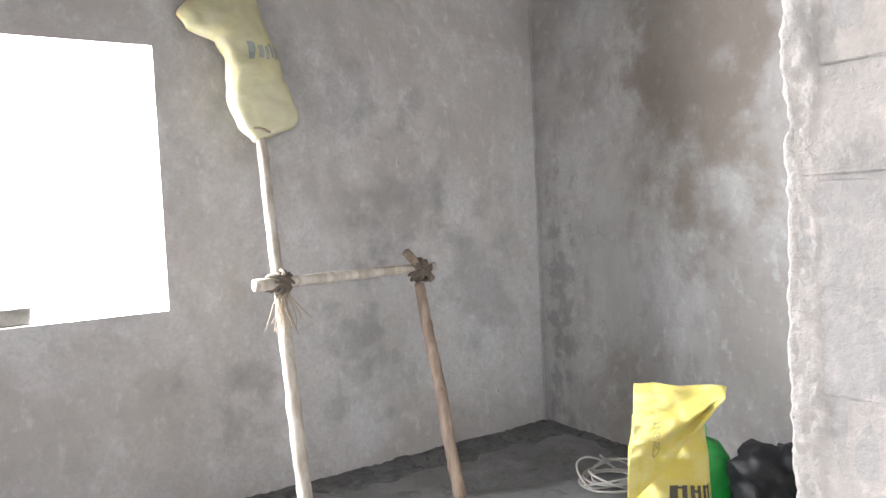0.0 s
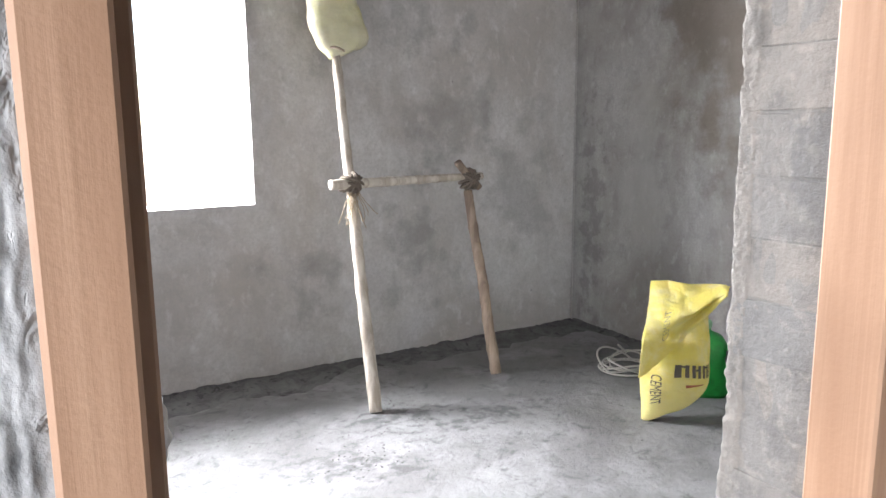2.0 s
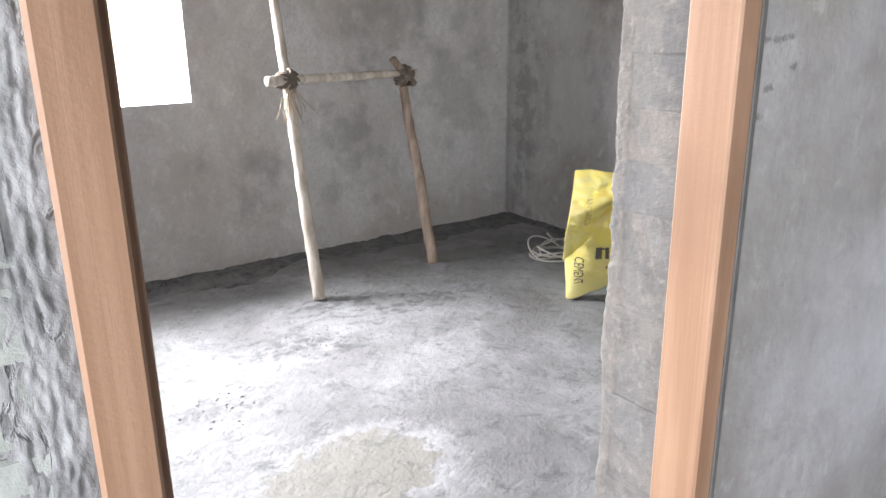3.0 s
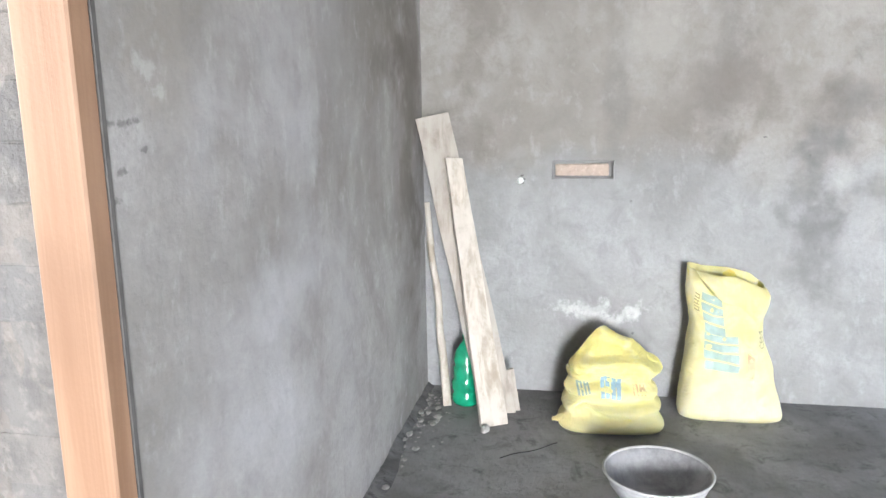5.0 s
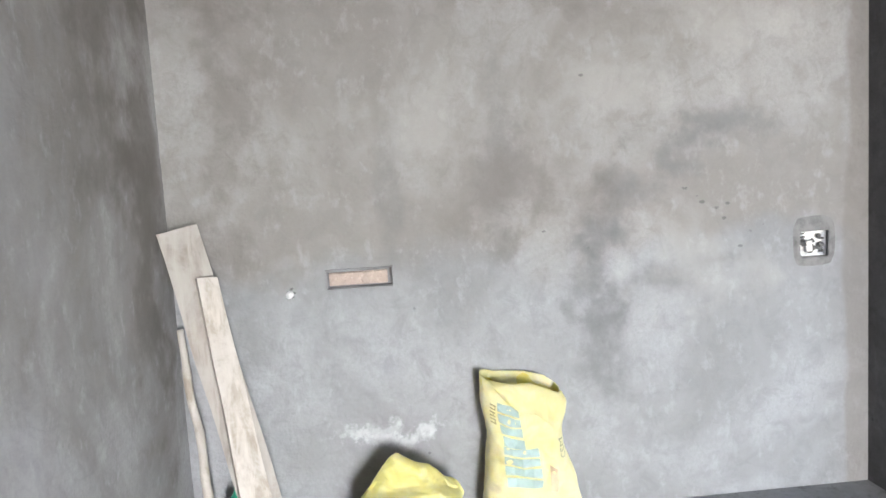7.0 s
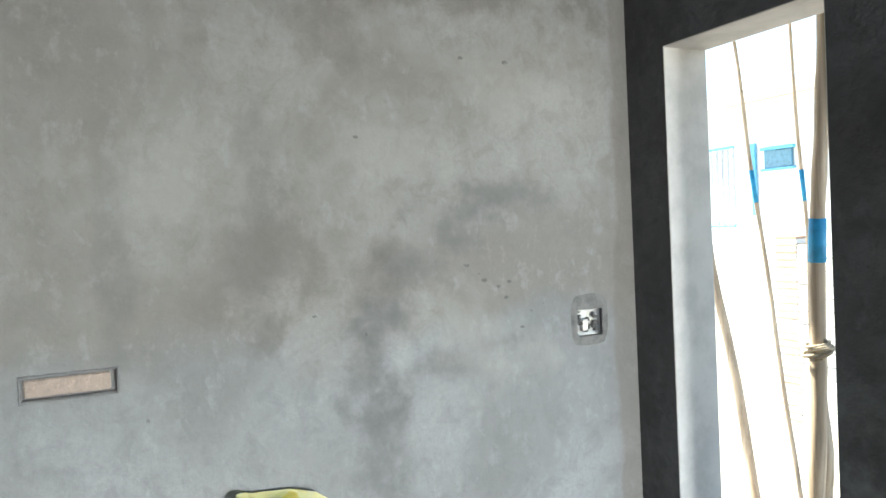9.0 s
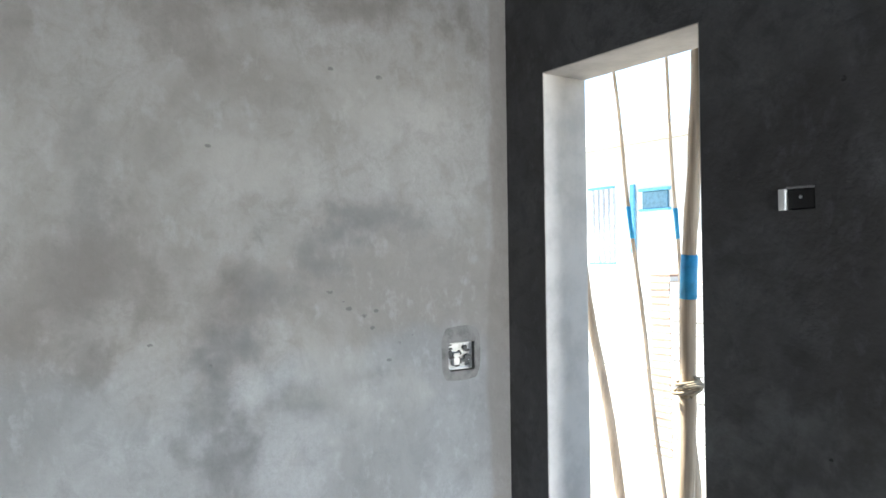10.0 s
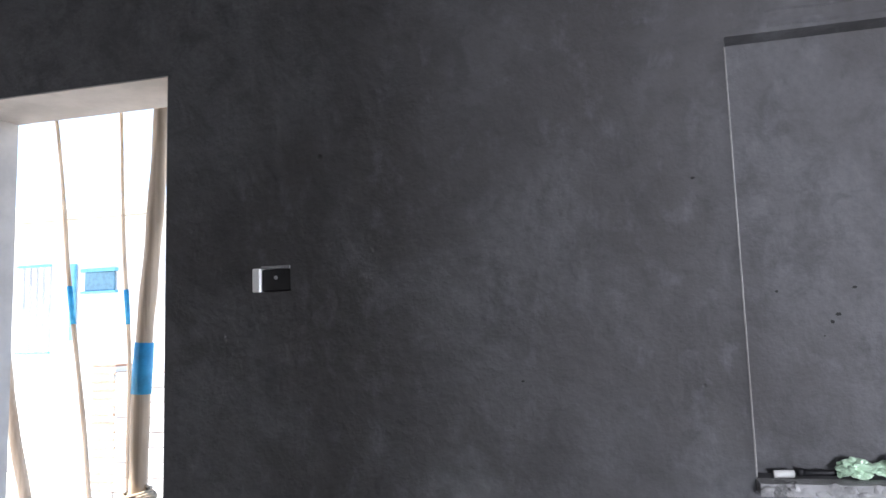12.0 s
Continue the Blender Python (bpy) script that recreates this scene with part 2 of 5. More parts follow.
def floor_material():
    m = Nodes("cement_floor", 0.72)
    a, b = m.noise(1.4, 6, 0.62, warp=0.6), m.noise(7, 6, 0.65, warp=0.5)
    c = m.mix(m.ramp(a, 0.35, 0.65), grey(0.14, 0.02), grey(0.25, 0.0))
    c = m.mix(m.math("MULTIPLY", m.ramp(b, 0.46, 0.68), 0.6), c, grey(0.16, 0.02))
    c = m.mix(m.math("MULTIPLY", m.ramp(m.noise(26, 5, 0.7), 0.52, 0.72), 0.55), c, grey(0.11))
    c = m.mix(m.math("MULTIPLY", m.ramp(m.noise(2.6, 5, 0.6, at=m.scaled(1, 1, 1, (7, 2, 0))), 0.52, 0.66), 0.5), c, grey(0.32))
    for x, y, sx, sy in ((0.52, 2.11, 0.20, 0.10), (0.10, 1.75, 0.16, 0.10), (0.95, 2.42, 0.24, 0.10), (0.75, 1.95, 0.10, 0.08), (1.3, 2.2, 0.3, 0.08), (-0.1, 2.05, 0.2, 0.12)):
        scuff = m.ramp(m.spot((x, y, 0.0), (sx, sy, 1.0), 0.9, 17.0), -0.4, 1.3, 1.0, 0.0)
        c = m.mix(m.math("MULTIPLY", scuff, 0.6), c, grey(0.05))
    damp = m.spot((0.30, 1.10, 0.0), (0.30, 0.20, 1.0), 0.16, 9.0)
    c = m.mix(m.math("MULTIPLY", m.math("MULTIPLY", m.ramp(damp, 0.85, 1.0), m.ramp(damp, 1.05, 1.45, 1.0, 0.0)), 0.35), c, grey(0.40))
    c = m.mix(m.math("MULTIPLY", m.ramp(damp, 0.85, 1.0, 1.0, 0.0), 0.8), c, (0.20, 0.19, 0.16))
    h = m.math("ADD", m.math("MULTIPLY", m.noise(45, 5, 0.7), 0.5), m.math("MULTIPLY", m.noise(6, 5, 0.6), 1.5))
    c = m.mix(m.math("MULTIPLY", m.ramp(m.noise(9, 7, 0.75, warp=0.6), 0.51, 0.68), 0.75), c, grey(0.07))
    m.bump(h, 0.85, 0.015)
    return m.done(c)


def brick_material(name, lo, hi, rough=0.9, blot=None, rugged=0.8):
    """Cement or clay brick with its own tone, dust and pores."""
    m = Nodes(name, rough)
    info = m.tree.nodes.new("ShaderNodeObjectInfo")
    c = m.mix(info.outputs["Random"], lo, hi)
    c = m.mix(m.math("MULTIPLY", m.ramp(m.noise(14, 5, 0.65), 0.45, 0.7), 0.6), c, tuple(v * 0.62 for v in lo))
    c = m.mix(m.math("MULTIPLY", m.ramp(m.noise(40, 4), 0.5, 0.75), 0.45), c, tuple(min(0.8, v * 1.5) for v in hi))
    if blot:
        c = m.mix(m.math("MULTIPLY", m.ramp(m.spot(*blot, 0.35, 16.0), 0.6, 1.1, 1.0, 0.0), 0.7), c, grey(0.10))
    m.bump(m.math("ADD", m.noise(60, 5, 0.7), m.math("MULTIPLY", m.noise(14, 5, 0.65), 1.6)), rugged, 0.014)
    return m.done(c)


def mortar_material(name, base):
    m = Nodes(name, 0.93)
    a = m.noise(9, 6, 0.7, warp=0.8)
    c = m.mix(m.ramp(a, 0.35, 0.65), grey(base * 0.72), grey(base * 1.25))
    c = m.mix(m.math("MULTIPLY", m.ramp(m.noise(30, 5, 0.7, at=m.scaled(1, 1, 0.5)), 0.54, 0.70), 0.5), c, grey(base * 0.35))
    gash = m.ramp(m.noise(15, 5, 0.6, at=m.scaled(1.3, 1, 0.62, (3, 1, 2)), warp=0.9), 0.57, 0.64)
    c = m.mix(m.math("MULTIPLY", gash, 0.6), c, grey(base * 0.2))
    m.bump(m.math("SUBTRACT", m.math("ADD", m.noise(16, 6, 0.65, at=m.scaled(1, 1, 0.7), warp=0.5), m.math("MULTIPLY", m.noise(70, 4), 0.6)), m.math("MULTIPLY", gash, 1.2)), 0.5, 0.008)
    return m.done(c)


def wood_material(name, pale, dark, along=2, scale=1.0, rough=0.6, dust=None):
    """Sawn timber or peeled pole, with grain along one axis."""
    m = Nodes(name, rough)
    s = [26.0 * scale] * 3
    s[along] = 0.9 * scale
    grain = m.noise(1.0, 7, 0.62, at=m.scaled(*s), warp=0.5)
    c = m.mix(m.ramp(grain, 0.36, 0.66), dark, pale)
    c = m.mix(m.math("MULTIPLY", m.ramp(m.noise(2.5, 4), 0.45, 0.7), 0.35), c, tuple(v * 0.7 for v in dark))
    if dust:
        c = m.mix(m.math("MULTIPLY", m.ramp(m.noise(6, 6, 0.7, warp=0.5), 0.38, 0.62), 0.8), c, dust)
    m.bump(m.math("ADD", grain, m.math("MULTIPLY", m.noise(120, 3), 0.4)), 0.3, 0.004)
    return m.done(c)


def sack_material(name, base, dust, relief=0.75):
    """Woven plastic cement sack, dusty and faintly see-through."""
    m = Nodes(name, 0.48)
    c = m.mix(m.ramp(m.noise(5, 4, 0.6), 0.35, 0.7), base, tuple(v * 0.86 for v in base))
    c = m.mix(m.math("MULTIPLY", m.ramp(m.noise(8, 6, 0.68, warp=0.5), 0.44, 0.68), 0.55), c, dust)
    low = m.ramp(m.math("ADD", m.axis(2), m.ramp(m.noise(7, 4), 0.2, 0.8, -0.10, 0.10)), 0.05, 0.32, 1.0, 0.0)
    c = m.mix(m.math("MULTIPLY", low, 0.5), c, dust)
    weave = m.tree.nodes.new("ShaderNodeTexWave")
    weave.inputs["Scale"].default_value = 130.0
    m.tree.links.new(m.coord, weave.inputs["Vector"])
    m.bump(m.math("ADD", m.math("MULTIPLY", m.noise(16, 5, 0.6, warp=0.7), 2.2), m.math("MULTIPLY", weave.outputs["Fac"], 0.12)), relief, 0.016)
    m.bsdf.inputs["Subsurface Weight"].default_value = 0.35
    m.bsdf.inputs["Subsurface Radius"].default_value = (0.03, 0.026, 0.012)
    return m.done(c)


def simple(name, colour, rough=0.6, metal=0.0, vary=0.25, scale=18.0, bump=0.15):
    m = Nodes(name, rough, metal)
    c = m.mix(m.math("MULTIPLY", m.ramp(m.noise(scale, 5, 0.65), 0.38, 0.68), 1.0), colour, tuple(v * (1 - vary) for v in colour))
    m.bump(m.noise(scale * 3, 4, 0.6), bump, 0.004)
    return m.done(c)


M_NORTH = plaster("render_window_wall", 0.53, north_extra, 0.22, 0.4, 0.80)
M_EAST_A = plaster("render_side_wall", 0.40, east_a_extra, 0.4, 0.6, 0.72)
M_DOORWALL = plaster("render_door_wall", 0.34, door_wall_extra, 0.30, 0.7, 0.62, 0.22)
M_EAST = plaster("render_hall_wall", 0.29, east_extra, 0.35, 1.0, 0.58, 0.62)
# Front wall's base is kept dark to carry its backlit shade.
M_SOUTH = plaster("render_shaded_front_wall", 0.10, south_extra, 0.45, 1.2, 0.55, 0.5)
M_PLAIN = plaster("render_plain", 0.27)
M_CEIL = simple("concrete_slab", (0.09, 0.086, 0.082), 0.9, vary=0.35, scale=3.0)
M_FLOOR = floor_material()
M_BRICK = brick_material("cement_brick", (0.22, 0.213, 0.20), (0.29, 0.28, 0.265))
M_JAMB = brick_material("reveal_brick", (0.148, 0.145, 0.140), (0.195, 0.178, 0.158), blot=((0.45, 0.125, 1.27), (0.1, 0.055, 0.11)), rugged=0.5)
M_BRICK_PALE = brick_material("pale_cement_brick", (0.32, 0.335, 0.31), (0.37, 0.385, 0.36), rugged=0.22)
M_JOINT = simple("dark_joint", (0.22, 0.21, 0.20), 0.95, vary=0.4)
M_CLAY = brick_material("clay_brick", (0.44, 0.29, 0.21), (0.54, 0.40, 0.31))
M_CLAY_PALE = brick_material("dusty_clay_brick", (0.48, 0.38, 0.31), (0.54, 0.44, 0.37))
M_MORTAR = mortar_material("rough_mortar", 0.27)
M_FRAME = wood_material("planed_frame_wood", (0.345, 0.212, 0.135), (0.26, 0.148, 0.088), rough=0.55)
M_POLE = wood_material("peeled_pole", (0.70, 0.65, 0.57), (0.42, 0.36, 0.29), scale=0.8, rough=0.75)
M_PROP = wood_material("weathered_prop", (0.64, 0.50, 0.36), (0.38, 0.28, 0.19), scale=0.8, rough=0.75)
M_POST = wood_material("barky_pole", (0.42, 0.33, 0.25), (0.22, 0.16, 0.12), scale=0.8, rough=0.8)
M_PLANK = wood_material("dusty_plank", (0.56, 0.51, 0.44), (0.33, 0.28, 0.22), rough=0.85, dust=(0.53, 0.49, 0.43))
M_PLANK_GREY = wood_material("grey_plank", (0.42, 0.375, 0.325), (0.27, 0.235, 0.20), rough=0.85, dust=(0.40, 0.37, 0.33))
M_SACK = sack_material("yellow_sack", (0.86, 0.73, 0.16), (0.84, 0.78, 0.42))
M_SACK_MID = sack_material("lemon_yellow_sack", (0.88, 0.78, 0.27), (0.87, 0.83, 0.52))
M_SACK_PALE = sack_material("pale_yellow_sack", (0.87, 0.79, 0.38), (0.86, 0.82, 0.62))
M_BAG = sack_material("thin_pale_sack", (0.74, 0.70, 0.42), (0.76, 0.73, 0.55), 0.3)
M_TEAL = simple("teal_print", (0.38, 0.49, 0.44), 0.6)
M_BLUE_PRINT = simple("blue_print", (0.33, 0.47, 0.53), 0.6)
M_INK = simple("dark_print", (0.10, 0.085, 0.06), 0.6)
M_RED_INK = simple("brown_print", (0.42, 0.13, 0.05), 0.6)
M_GREEN = simple("green_plastic", (0.02, 0.36, 0.06), 0.38, vary=0.3)
M_GREEN_CAP = simple("light_green_plastic", (0.30, 0.62, 0.36), 0.45)
M_GREEN_PET = simple("green_bottle_plastic", (0.01, 0.30, 0.16), 0.18, vary=0.4)
M_ROPE = simple("pale_rope", (0.50, 0.48, 0.44), 0.85, scale=120)
M_COIR = simple("coir_rope", (0.18, 0.145, 0.115), 0.95, scale=160, bump=0.6)
M_JUTE = simple("frayed_jute", (0.42, 0.34, 0.24), 0.95, scale=160)
M_PAN = simple("cement_caked_iron", (0.46, 0.46, 0.465), 0.75, 0.0, 0.45, 9.0, 0.5)
M_PAN_RIM = simple("worn_rim", (0.47, 0.47, 0.46), 0.5, 0.0, 0.3)
M_BLACK = simple("black_plastic", (0.010, 0.010, 0.012), 0.6)
M_STEEL = simple("galvanised_steel", (0.62, 0.63, 0.64), 0.3, 1.0, 0.35, 30)
M_WHITE = simple("white_plastic", (0.78, 0.78, 0.76), 0.4, vary=0.1)
M_BLUE = simple("sky_blue_paint", (0.03, 0.30, 0.55), 0.6, vary=0.3)
M_STONE = simple("pale_stone", (0.40, 0.39, 0.37), 0.9, vary=0.35)
M_CRUMB = simple("dark_crumbs", (0.12, 0.115, 0.11), 0.95)
M_SAND = simple("sandy_ground", (0.46, 0.41, 0.34), 0.95, vary=0.3, scale=1.5)
M_WASH = simple("whitewash", (0.78, 0.77, 0.74), 0.85, vary=0.12, scale=2.0)
# Window, grille and house blue are lightened to imitate the glare outdoors.
M_GLASSY = simple("dark_window", (0.10, 0.22, 0.30), 0.15)
M_GRILLE = simple("grey_painted_bars", (0.70, 0.72, 0.74), 0.6)
M_PALE_BLUE = simple("glare_paled_blue_paint", (0.16, 0.45, 0.66), 0.7)
M_CLOTH = simple("green_white_plastic", (0.48, 0.66, 0.48), 0.35, vary=0.45, scale=40)


# ---- mesh helpers ----
def mesh_object(name, bm, material, parent=None, smooth=False):
    me = bpy.data.meshes.new(name)
    bm.to_mesh(me)
    bm.free()
    if smooth:
        for p in me.polygons:
            p.use_smooth = True
    me.materials.append(material)
    ob = new(name, me)
    if parent:
        ob.parent = parent
    return ob


def part(name, bm, material, parent, label="", smooth=False):
    ob = mesh_object(name, bm, material, parent, smooth)
    if label:
        tagged(ob, label)
    return ob


def thing(name, label, category, group="", at=None):
    ob = new(name)
    ob.empty_display_size = 0.05
    if at is not None:
        ob.matrix_world = at
    return tagged(ob, label, category, group)


def solid(name, add, cut, material, label):
    """A wall as one closed skin: the union of boxes less the cut boxes (x0, y0, z0, x1, y1, z1)."""
    axes = [sorted({round(b[k], 5) for b in add + cut} | {round(b[k + 3], 5) for b in add + cut}) for k in range(3)]
    n = [len(a) - 1 for a in axes]

    def filled(i, j, k):
        if not (0 <= i < n[0] and 0 <= j < n[1] and 0 <= k < n[2]):
            return False
        c = [(axes[a][v] + axes[a][v + 1]) / 2 for a, v in enumerate((i, j, k))]
        inside = lambda b: all(b[a] < c[a] < b[a + 3] for a in range(3))
        return any(inside(b) for b in add) and not any(inside(b) for b in cut)

    bm, seen = bmesh.new(), {}

    def vert(i, j, k):
        if (i, j, k) not in seen:
            seen[i, j, k] = bm.verts.new((axes[0][i], axes[1][j], axes[2][k]))
        return seen[i, j, k]

    sides = (((1, 0, 0), ((1, 0, 0), (1, 1, 0), (1, 1, 1), (1, 0, 1))), ((-1, 0, 0), ((0, 0, 0), (0, 0, 1), (0, 1, 1), (0, 1, 0))),
             ((0, 1, 0), ((0, 1, 0), (0, 1, 1), (1, 1, 1), (1, 1, 0))), ((0, -1, 0), ((0, 0, 0), (1, 0, 0), (1, 0, 1), (0, 0, 1))),
             ((0, 0, 1), ((0, 0, 1), (1, 0, 1), (1, 1, 1), (0, 1, 1))), ((0, 0, -1), ((0, 0, 0), (0, 1, 0), (1, 1, 0), (1, 0, 0))))
    for i in range(n[0]):
        for j in range(n[1]):
            for k in range(n[2]):
                if filled(i, j, k):
                    for (di, dj, dk), ring in sides:
                        if not filled(i + di, j + dj, k + dk):
                            bm.faces.new([vert(i + a, j + b, k + c) for a, b, c in ring])
    ob = mesh_object(name, bm, material)
    return tagged(ob, label, kind="structure")


def box(bm, lo, hi, bevel=0.0, m=None, wobble=0.0, rng=None):
    made = bmesh.ops.create_cube(bm, size=1.0)["verts"]
    for v in made:
        for k in range(3):
            v.co[k] = (lo[k] + hi[k]) / 2 + v.co[k] * (hi[k] - lo[k]) + (rng.uniform(-wobble, wobble) if rng else 0)
    if bevel:
        edges = list({e for v in made for e in v.link_edges})
        made = bmesh.ops.bevel(bm, geom=edges, offset=bevel, segments=1, affect="EDGES", profile=0.5)["verts"]
    if m is not None:
        bmesh.ops.transform(bm, matrix=m, verts=[v for v in made])
    return bm


def tube(bm, points, radii, sides=12, knob=0.0, seed=0, cap=True):
    """A round limb along points, with a radius at each."""
    pts = [Vector(p) for p in points]
    rings, ref = [], None
    for i, p in enumerate(pts):
        d = (pts[min(i + 1, len(pts) - 1)] - pts[max(i - 1, 0)]).normalized()
        if ref is None:
            ref = d.orthogonal().normalized()
        ref = (ref - d * ref.dot(d)).normalized()
        other = d.cross(ref)
        r = radii[i] if hasattr(radii, "__len__") else radii
        ring = []
        for s in range(sides):
            a = 2 * math.pi * s / sides
            k = r * (1 + knob * noise.noise(Vector((math.cos(a) * 1.3 + seed, math.sin(a) * 1.3, i * 0.55))))
            ring.append(bm.verts.new(p + ref * math.cos(a) * k + other * math.sin(a) * k))
        rings.append(ring)
    for a, b in zip(rings, rings[1:]):
        for s in range(sides):
            bm.faces.new((a[s], a[(s + 1) % sides], b[(s + 1) % sides], b[s]))
    if cap:
        bm.faces.new(rings[0][::-1])
        bm.faces.new(rings[-1])
    return bm


def limb(a, b, r0, r1, steps=22, bend=0.01, seed=0, knots=()):
    """Points and radii of a slightly crooked pole from a to b, thicker at its knots."""
    a, b = Vector(a), Vector(b)
    pts, rad = [], []
    for i in range(steps + 1):
        t = i / steps
        w = Vector((noise.noise(Vector((seed, t * 3, 0))), noise.noise(Vector((seed, t * 3, 5))), 0)) * bend * 2 * math.sin(math.pi * min(1, t * 1.0))
        pts.append(a.lerp(b, t) + w)
        r = r0 + (r1 - r0) * t
        for k in knots:
            r *= 1 + 0.13 * math.exp(-((t - k) / 0.018) ** 2)
        rad.append(r * (1 + 0.05 * noise.noise(Vector((seed + 9, t * 14, 0)))))
    return pts, rad


def lathe(bm, profile, sides=40, squash=None):
    """Turn (radius, z) pairs round the z axis."""
    rings = []
    for r, z in profile:
        rings.append([bm.verts.new((r * math.cos(2 * math.pi * s / sides), r * math.sin(2 * math.pi * s / sides), z)) for s in range(sides)])
    for a, b in zip(rings, rings[1:]):
        for s in range(sides):
            bm.faces.new((a[s], a[(s + 1) % sides], b[(s + 1) % sides], b[s]))
    return rings


def rock(bm, centre, size, seed):
    made = bmesh.ops.create_icosphere(bm, subdivisions=2, radius=1.0)["verts"]
    for v in made:
        k = 1 + 0.45 * noise.noise(v.co * 1.3 + Vector((seed * 3.7, seed, 0)))
        v.co = Vector((v.co.x * size[0] * k, v.co.y * size[1] * k, max(v.co.z, -0.55) * size[2] * k)) + Vector(centre)
    return bm


def patch(bm, surf, u0, u1, v0, v1, nu=24, nv=24):
    """A sheet over surf(u, v)."""
    grid = [[bm.verts.new(surf(u0 + (u1 - u0) * i / nu, v0 + (v1 - v0) * j / nv)) for i in range(nu + 1)] for j in range(nv + 1)]
    for a, b in zip(grid, grid[1:]):
        for i in range(nu):
            bm.faces.new((a[i], a[i + 1], b[i + 1], b[i]))
    return grid


def letters(text, size):
    """The outline of a word as plain triangles, in (x, y) from 0."""
    curve = bpy.data.curves.new("word", "FONT")
    curve.body, curve.size, curve.resolution_u = text, size, 2
    ob = new("word", curve)
    me = bpy.data.meshes.new_from_object(ob.evaluated_get(bpy.context.evaluated_depsgraph_get()))
    verts, faces = [tuple(v.co) for v in me.vertices], [tuple(p.vertices) for p in me.polygons]
    bpy.data.objects.remove(ob)
    bpy.data.meshes.remove(me)
    return verts, faces


def printed(name, parent, material, verts, faces, place, label=""):
    """Flat shapes laid on a curved surface by place(x, y)."""
    bm = bmesh.new()
    vs = [bm.verts.new((v[0], v[1], 0.0)) for v in verts]
    for f in faces:
        try:
            bm.faces.new([vs[i] for i in f])
        except ValueError:
            pass
    for _ in range(2):
        long = [e for e in bm.edges if e.calc_length() > 0.02]
        if long:
            bmesh.ops.subdivide_edges(bm, edges=long, cuts=1)
    bmesh.ops.triangulate(bm, faces=bm.faces[:])
    for v in bm.verts:
        v.co = place(v.co.x, v.co.y)
    return part(name, bm, material, parent, label)


def printed_pieces(name, parent, material, verts, faces, place, label=""):
    for f in faces:
        printed(name, parent, material, [verts[k] for k in f], [tuple(range(len(f)))], place, label)


def thick(ob, t=0.003):
    mod = ob.modifiers.new("thickness", "SOLIDIFY")
    mod.thickness, mod.offset = t, 0.0
    return ob


# ---- structure ----
H = 3.0
RTOP = 2.018
M_BRIGHT_REVEAL = simple("bright_reveal_lining", (0.52, 0.49, 0.46), 0.8, vary=0.2, scale=6.0)
floor_bm = bmesh.new()
box(floor_bm, (-6.2, -2.83, -0.15), (3.0, 3.48, 0.0))
floor = tagged(mesh_object("floor", floor_bm, M_FLOOR), "rough grey cement screed floor with dust and stains", kind="structure")
ceil_bm = bmesh.new()
box(ceil_bm, (-6.2, -3.03, H), (3.0, 3.48, H + 0.13))
tagged(mesh_object("ceiling", ceil_bm, M_CEIL), "bare grey concrete roof slab", kind="structure")
solid("wall_window", [(-1.7, 3.25, 0, 3.0, 3.48, H)], [(-0.95, 3.0, 0.94, 0.605, 3.6, 2.09), (2.756, 3.2, 0.0, 2.77, 3.268, H)], M_NORTH, "grey cement rendered wall with a bare window opening")
solid("wall_side_room", [(2.77, 0.265, 0, 3.0, 3.25, H)], [], M_EAST_A, "stained grey cement rendered room wall")
solid("wall_room_west", [(-1.7, 0.265, 0, -1.5, 3.25, H)], [], M_PLAIN, "plain grey cement rendered room wall")
solid("wall_door_plastered", [(0.461, 0.0, 0, 2.735, 0.265, H), (-0.538, 0.0, 2.13, 0.461, 0.265, H)], [(2.726, -0.1, 0.0, 2.735, 0.012, H)], M_DOORWALL, "smooth grey cement rendered hall wall beside the door")
wall_rough = solid("wall_door_rough", [(-6.0, 0.012, 0, -0.538, 0.265, H)], [], M_MORTAR, "unplastered brick wall smeared with rough grey mortar")
jamb_wall = solid("wall_door_jamb", [(0.451, 0.098, 0, 0.461, 0.262, 2.129)], [], M_JAMB, "raw brick door reveal with mortar joints")
# Dark strip put in for the shadow gap between frame and plaster.
solid("frame_shadow_strip", [(0.4505, -0.0015, 0, 0.4606, 0.094, 2.07)], [], M_CRUMB, "dark strip filling the gap beside the door frame for its shadow")
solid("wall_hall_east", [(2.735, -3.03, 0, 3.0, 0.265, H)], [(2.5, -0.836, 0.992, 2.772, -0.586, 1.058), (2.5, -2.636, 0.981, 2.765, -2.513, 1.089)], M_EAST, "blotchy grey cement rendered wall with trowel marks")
solid("wall_hall_south", [(-6.2, -3.03, 0, 2.735, -2.81, H)], [(1.826, -3.2, 0.10, 2.52, -2.5, 2.1), (-0.6, -2.868, 1.104, 0.467, -2.5, RTOP), (1.482, -2.85, 1.522, 1.58, -2.5, 1.58), (-3.15, -3.2, 0.90, -1.55, -2.5, 2.10)], M_SOUTH, "grey cement rendered wall darkened for its backlit shade, with door opening and recess")
solid("wall_hall_west", [(-6.2, -2.81, 0, -6.0, 0.265, H)], [(-6.5, -2.72, 0.0, -5.5, -1.68, 2.2)], M_PLAIN, "plain grey cement rendered end wall")
# Pale lining added so the reveals look lit by the yard outside.
solid("reveal_brightener", [(1.826, -3.028, 0.10, 1.830, -2.812, 2.096), (2.516, -3.028, 0.10, 2.520, -2.812, 2.096), (1.826, -3.028, 2.096, 2.520, -2.812, 2.1)], [], M_BRIGHT_REVEAL, "pale lining added to brighten the reveals of the door opening")
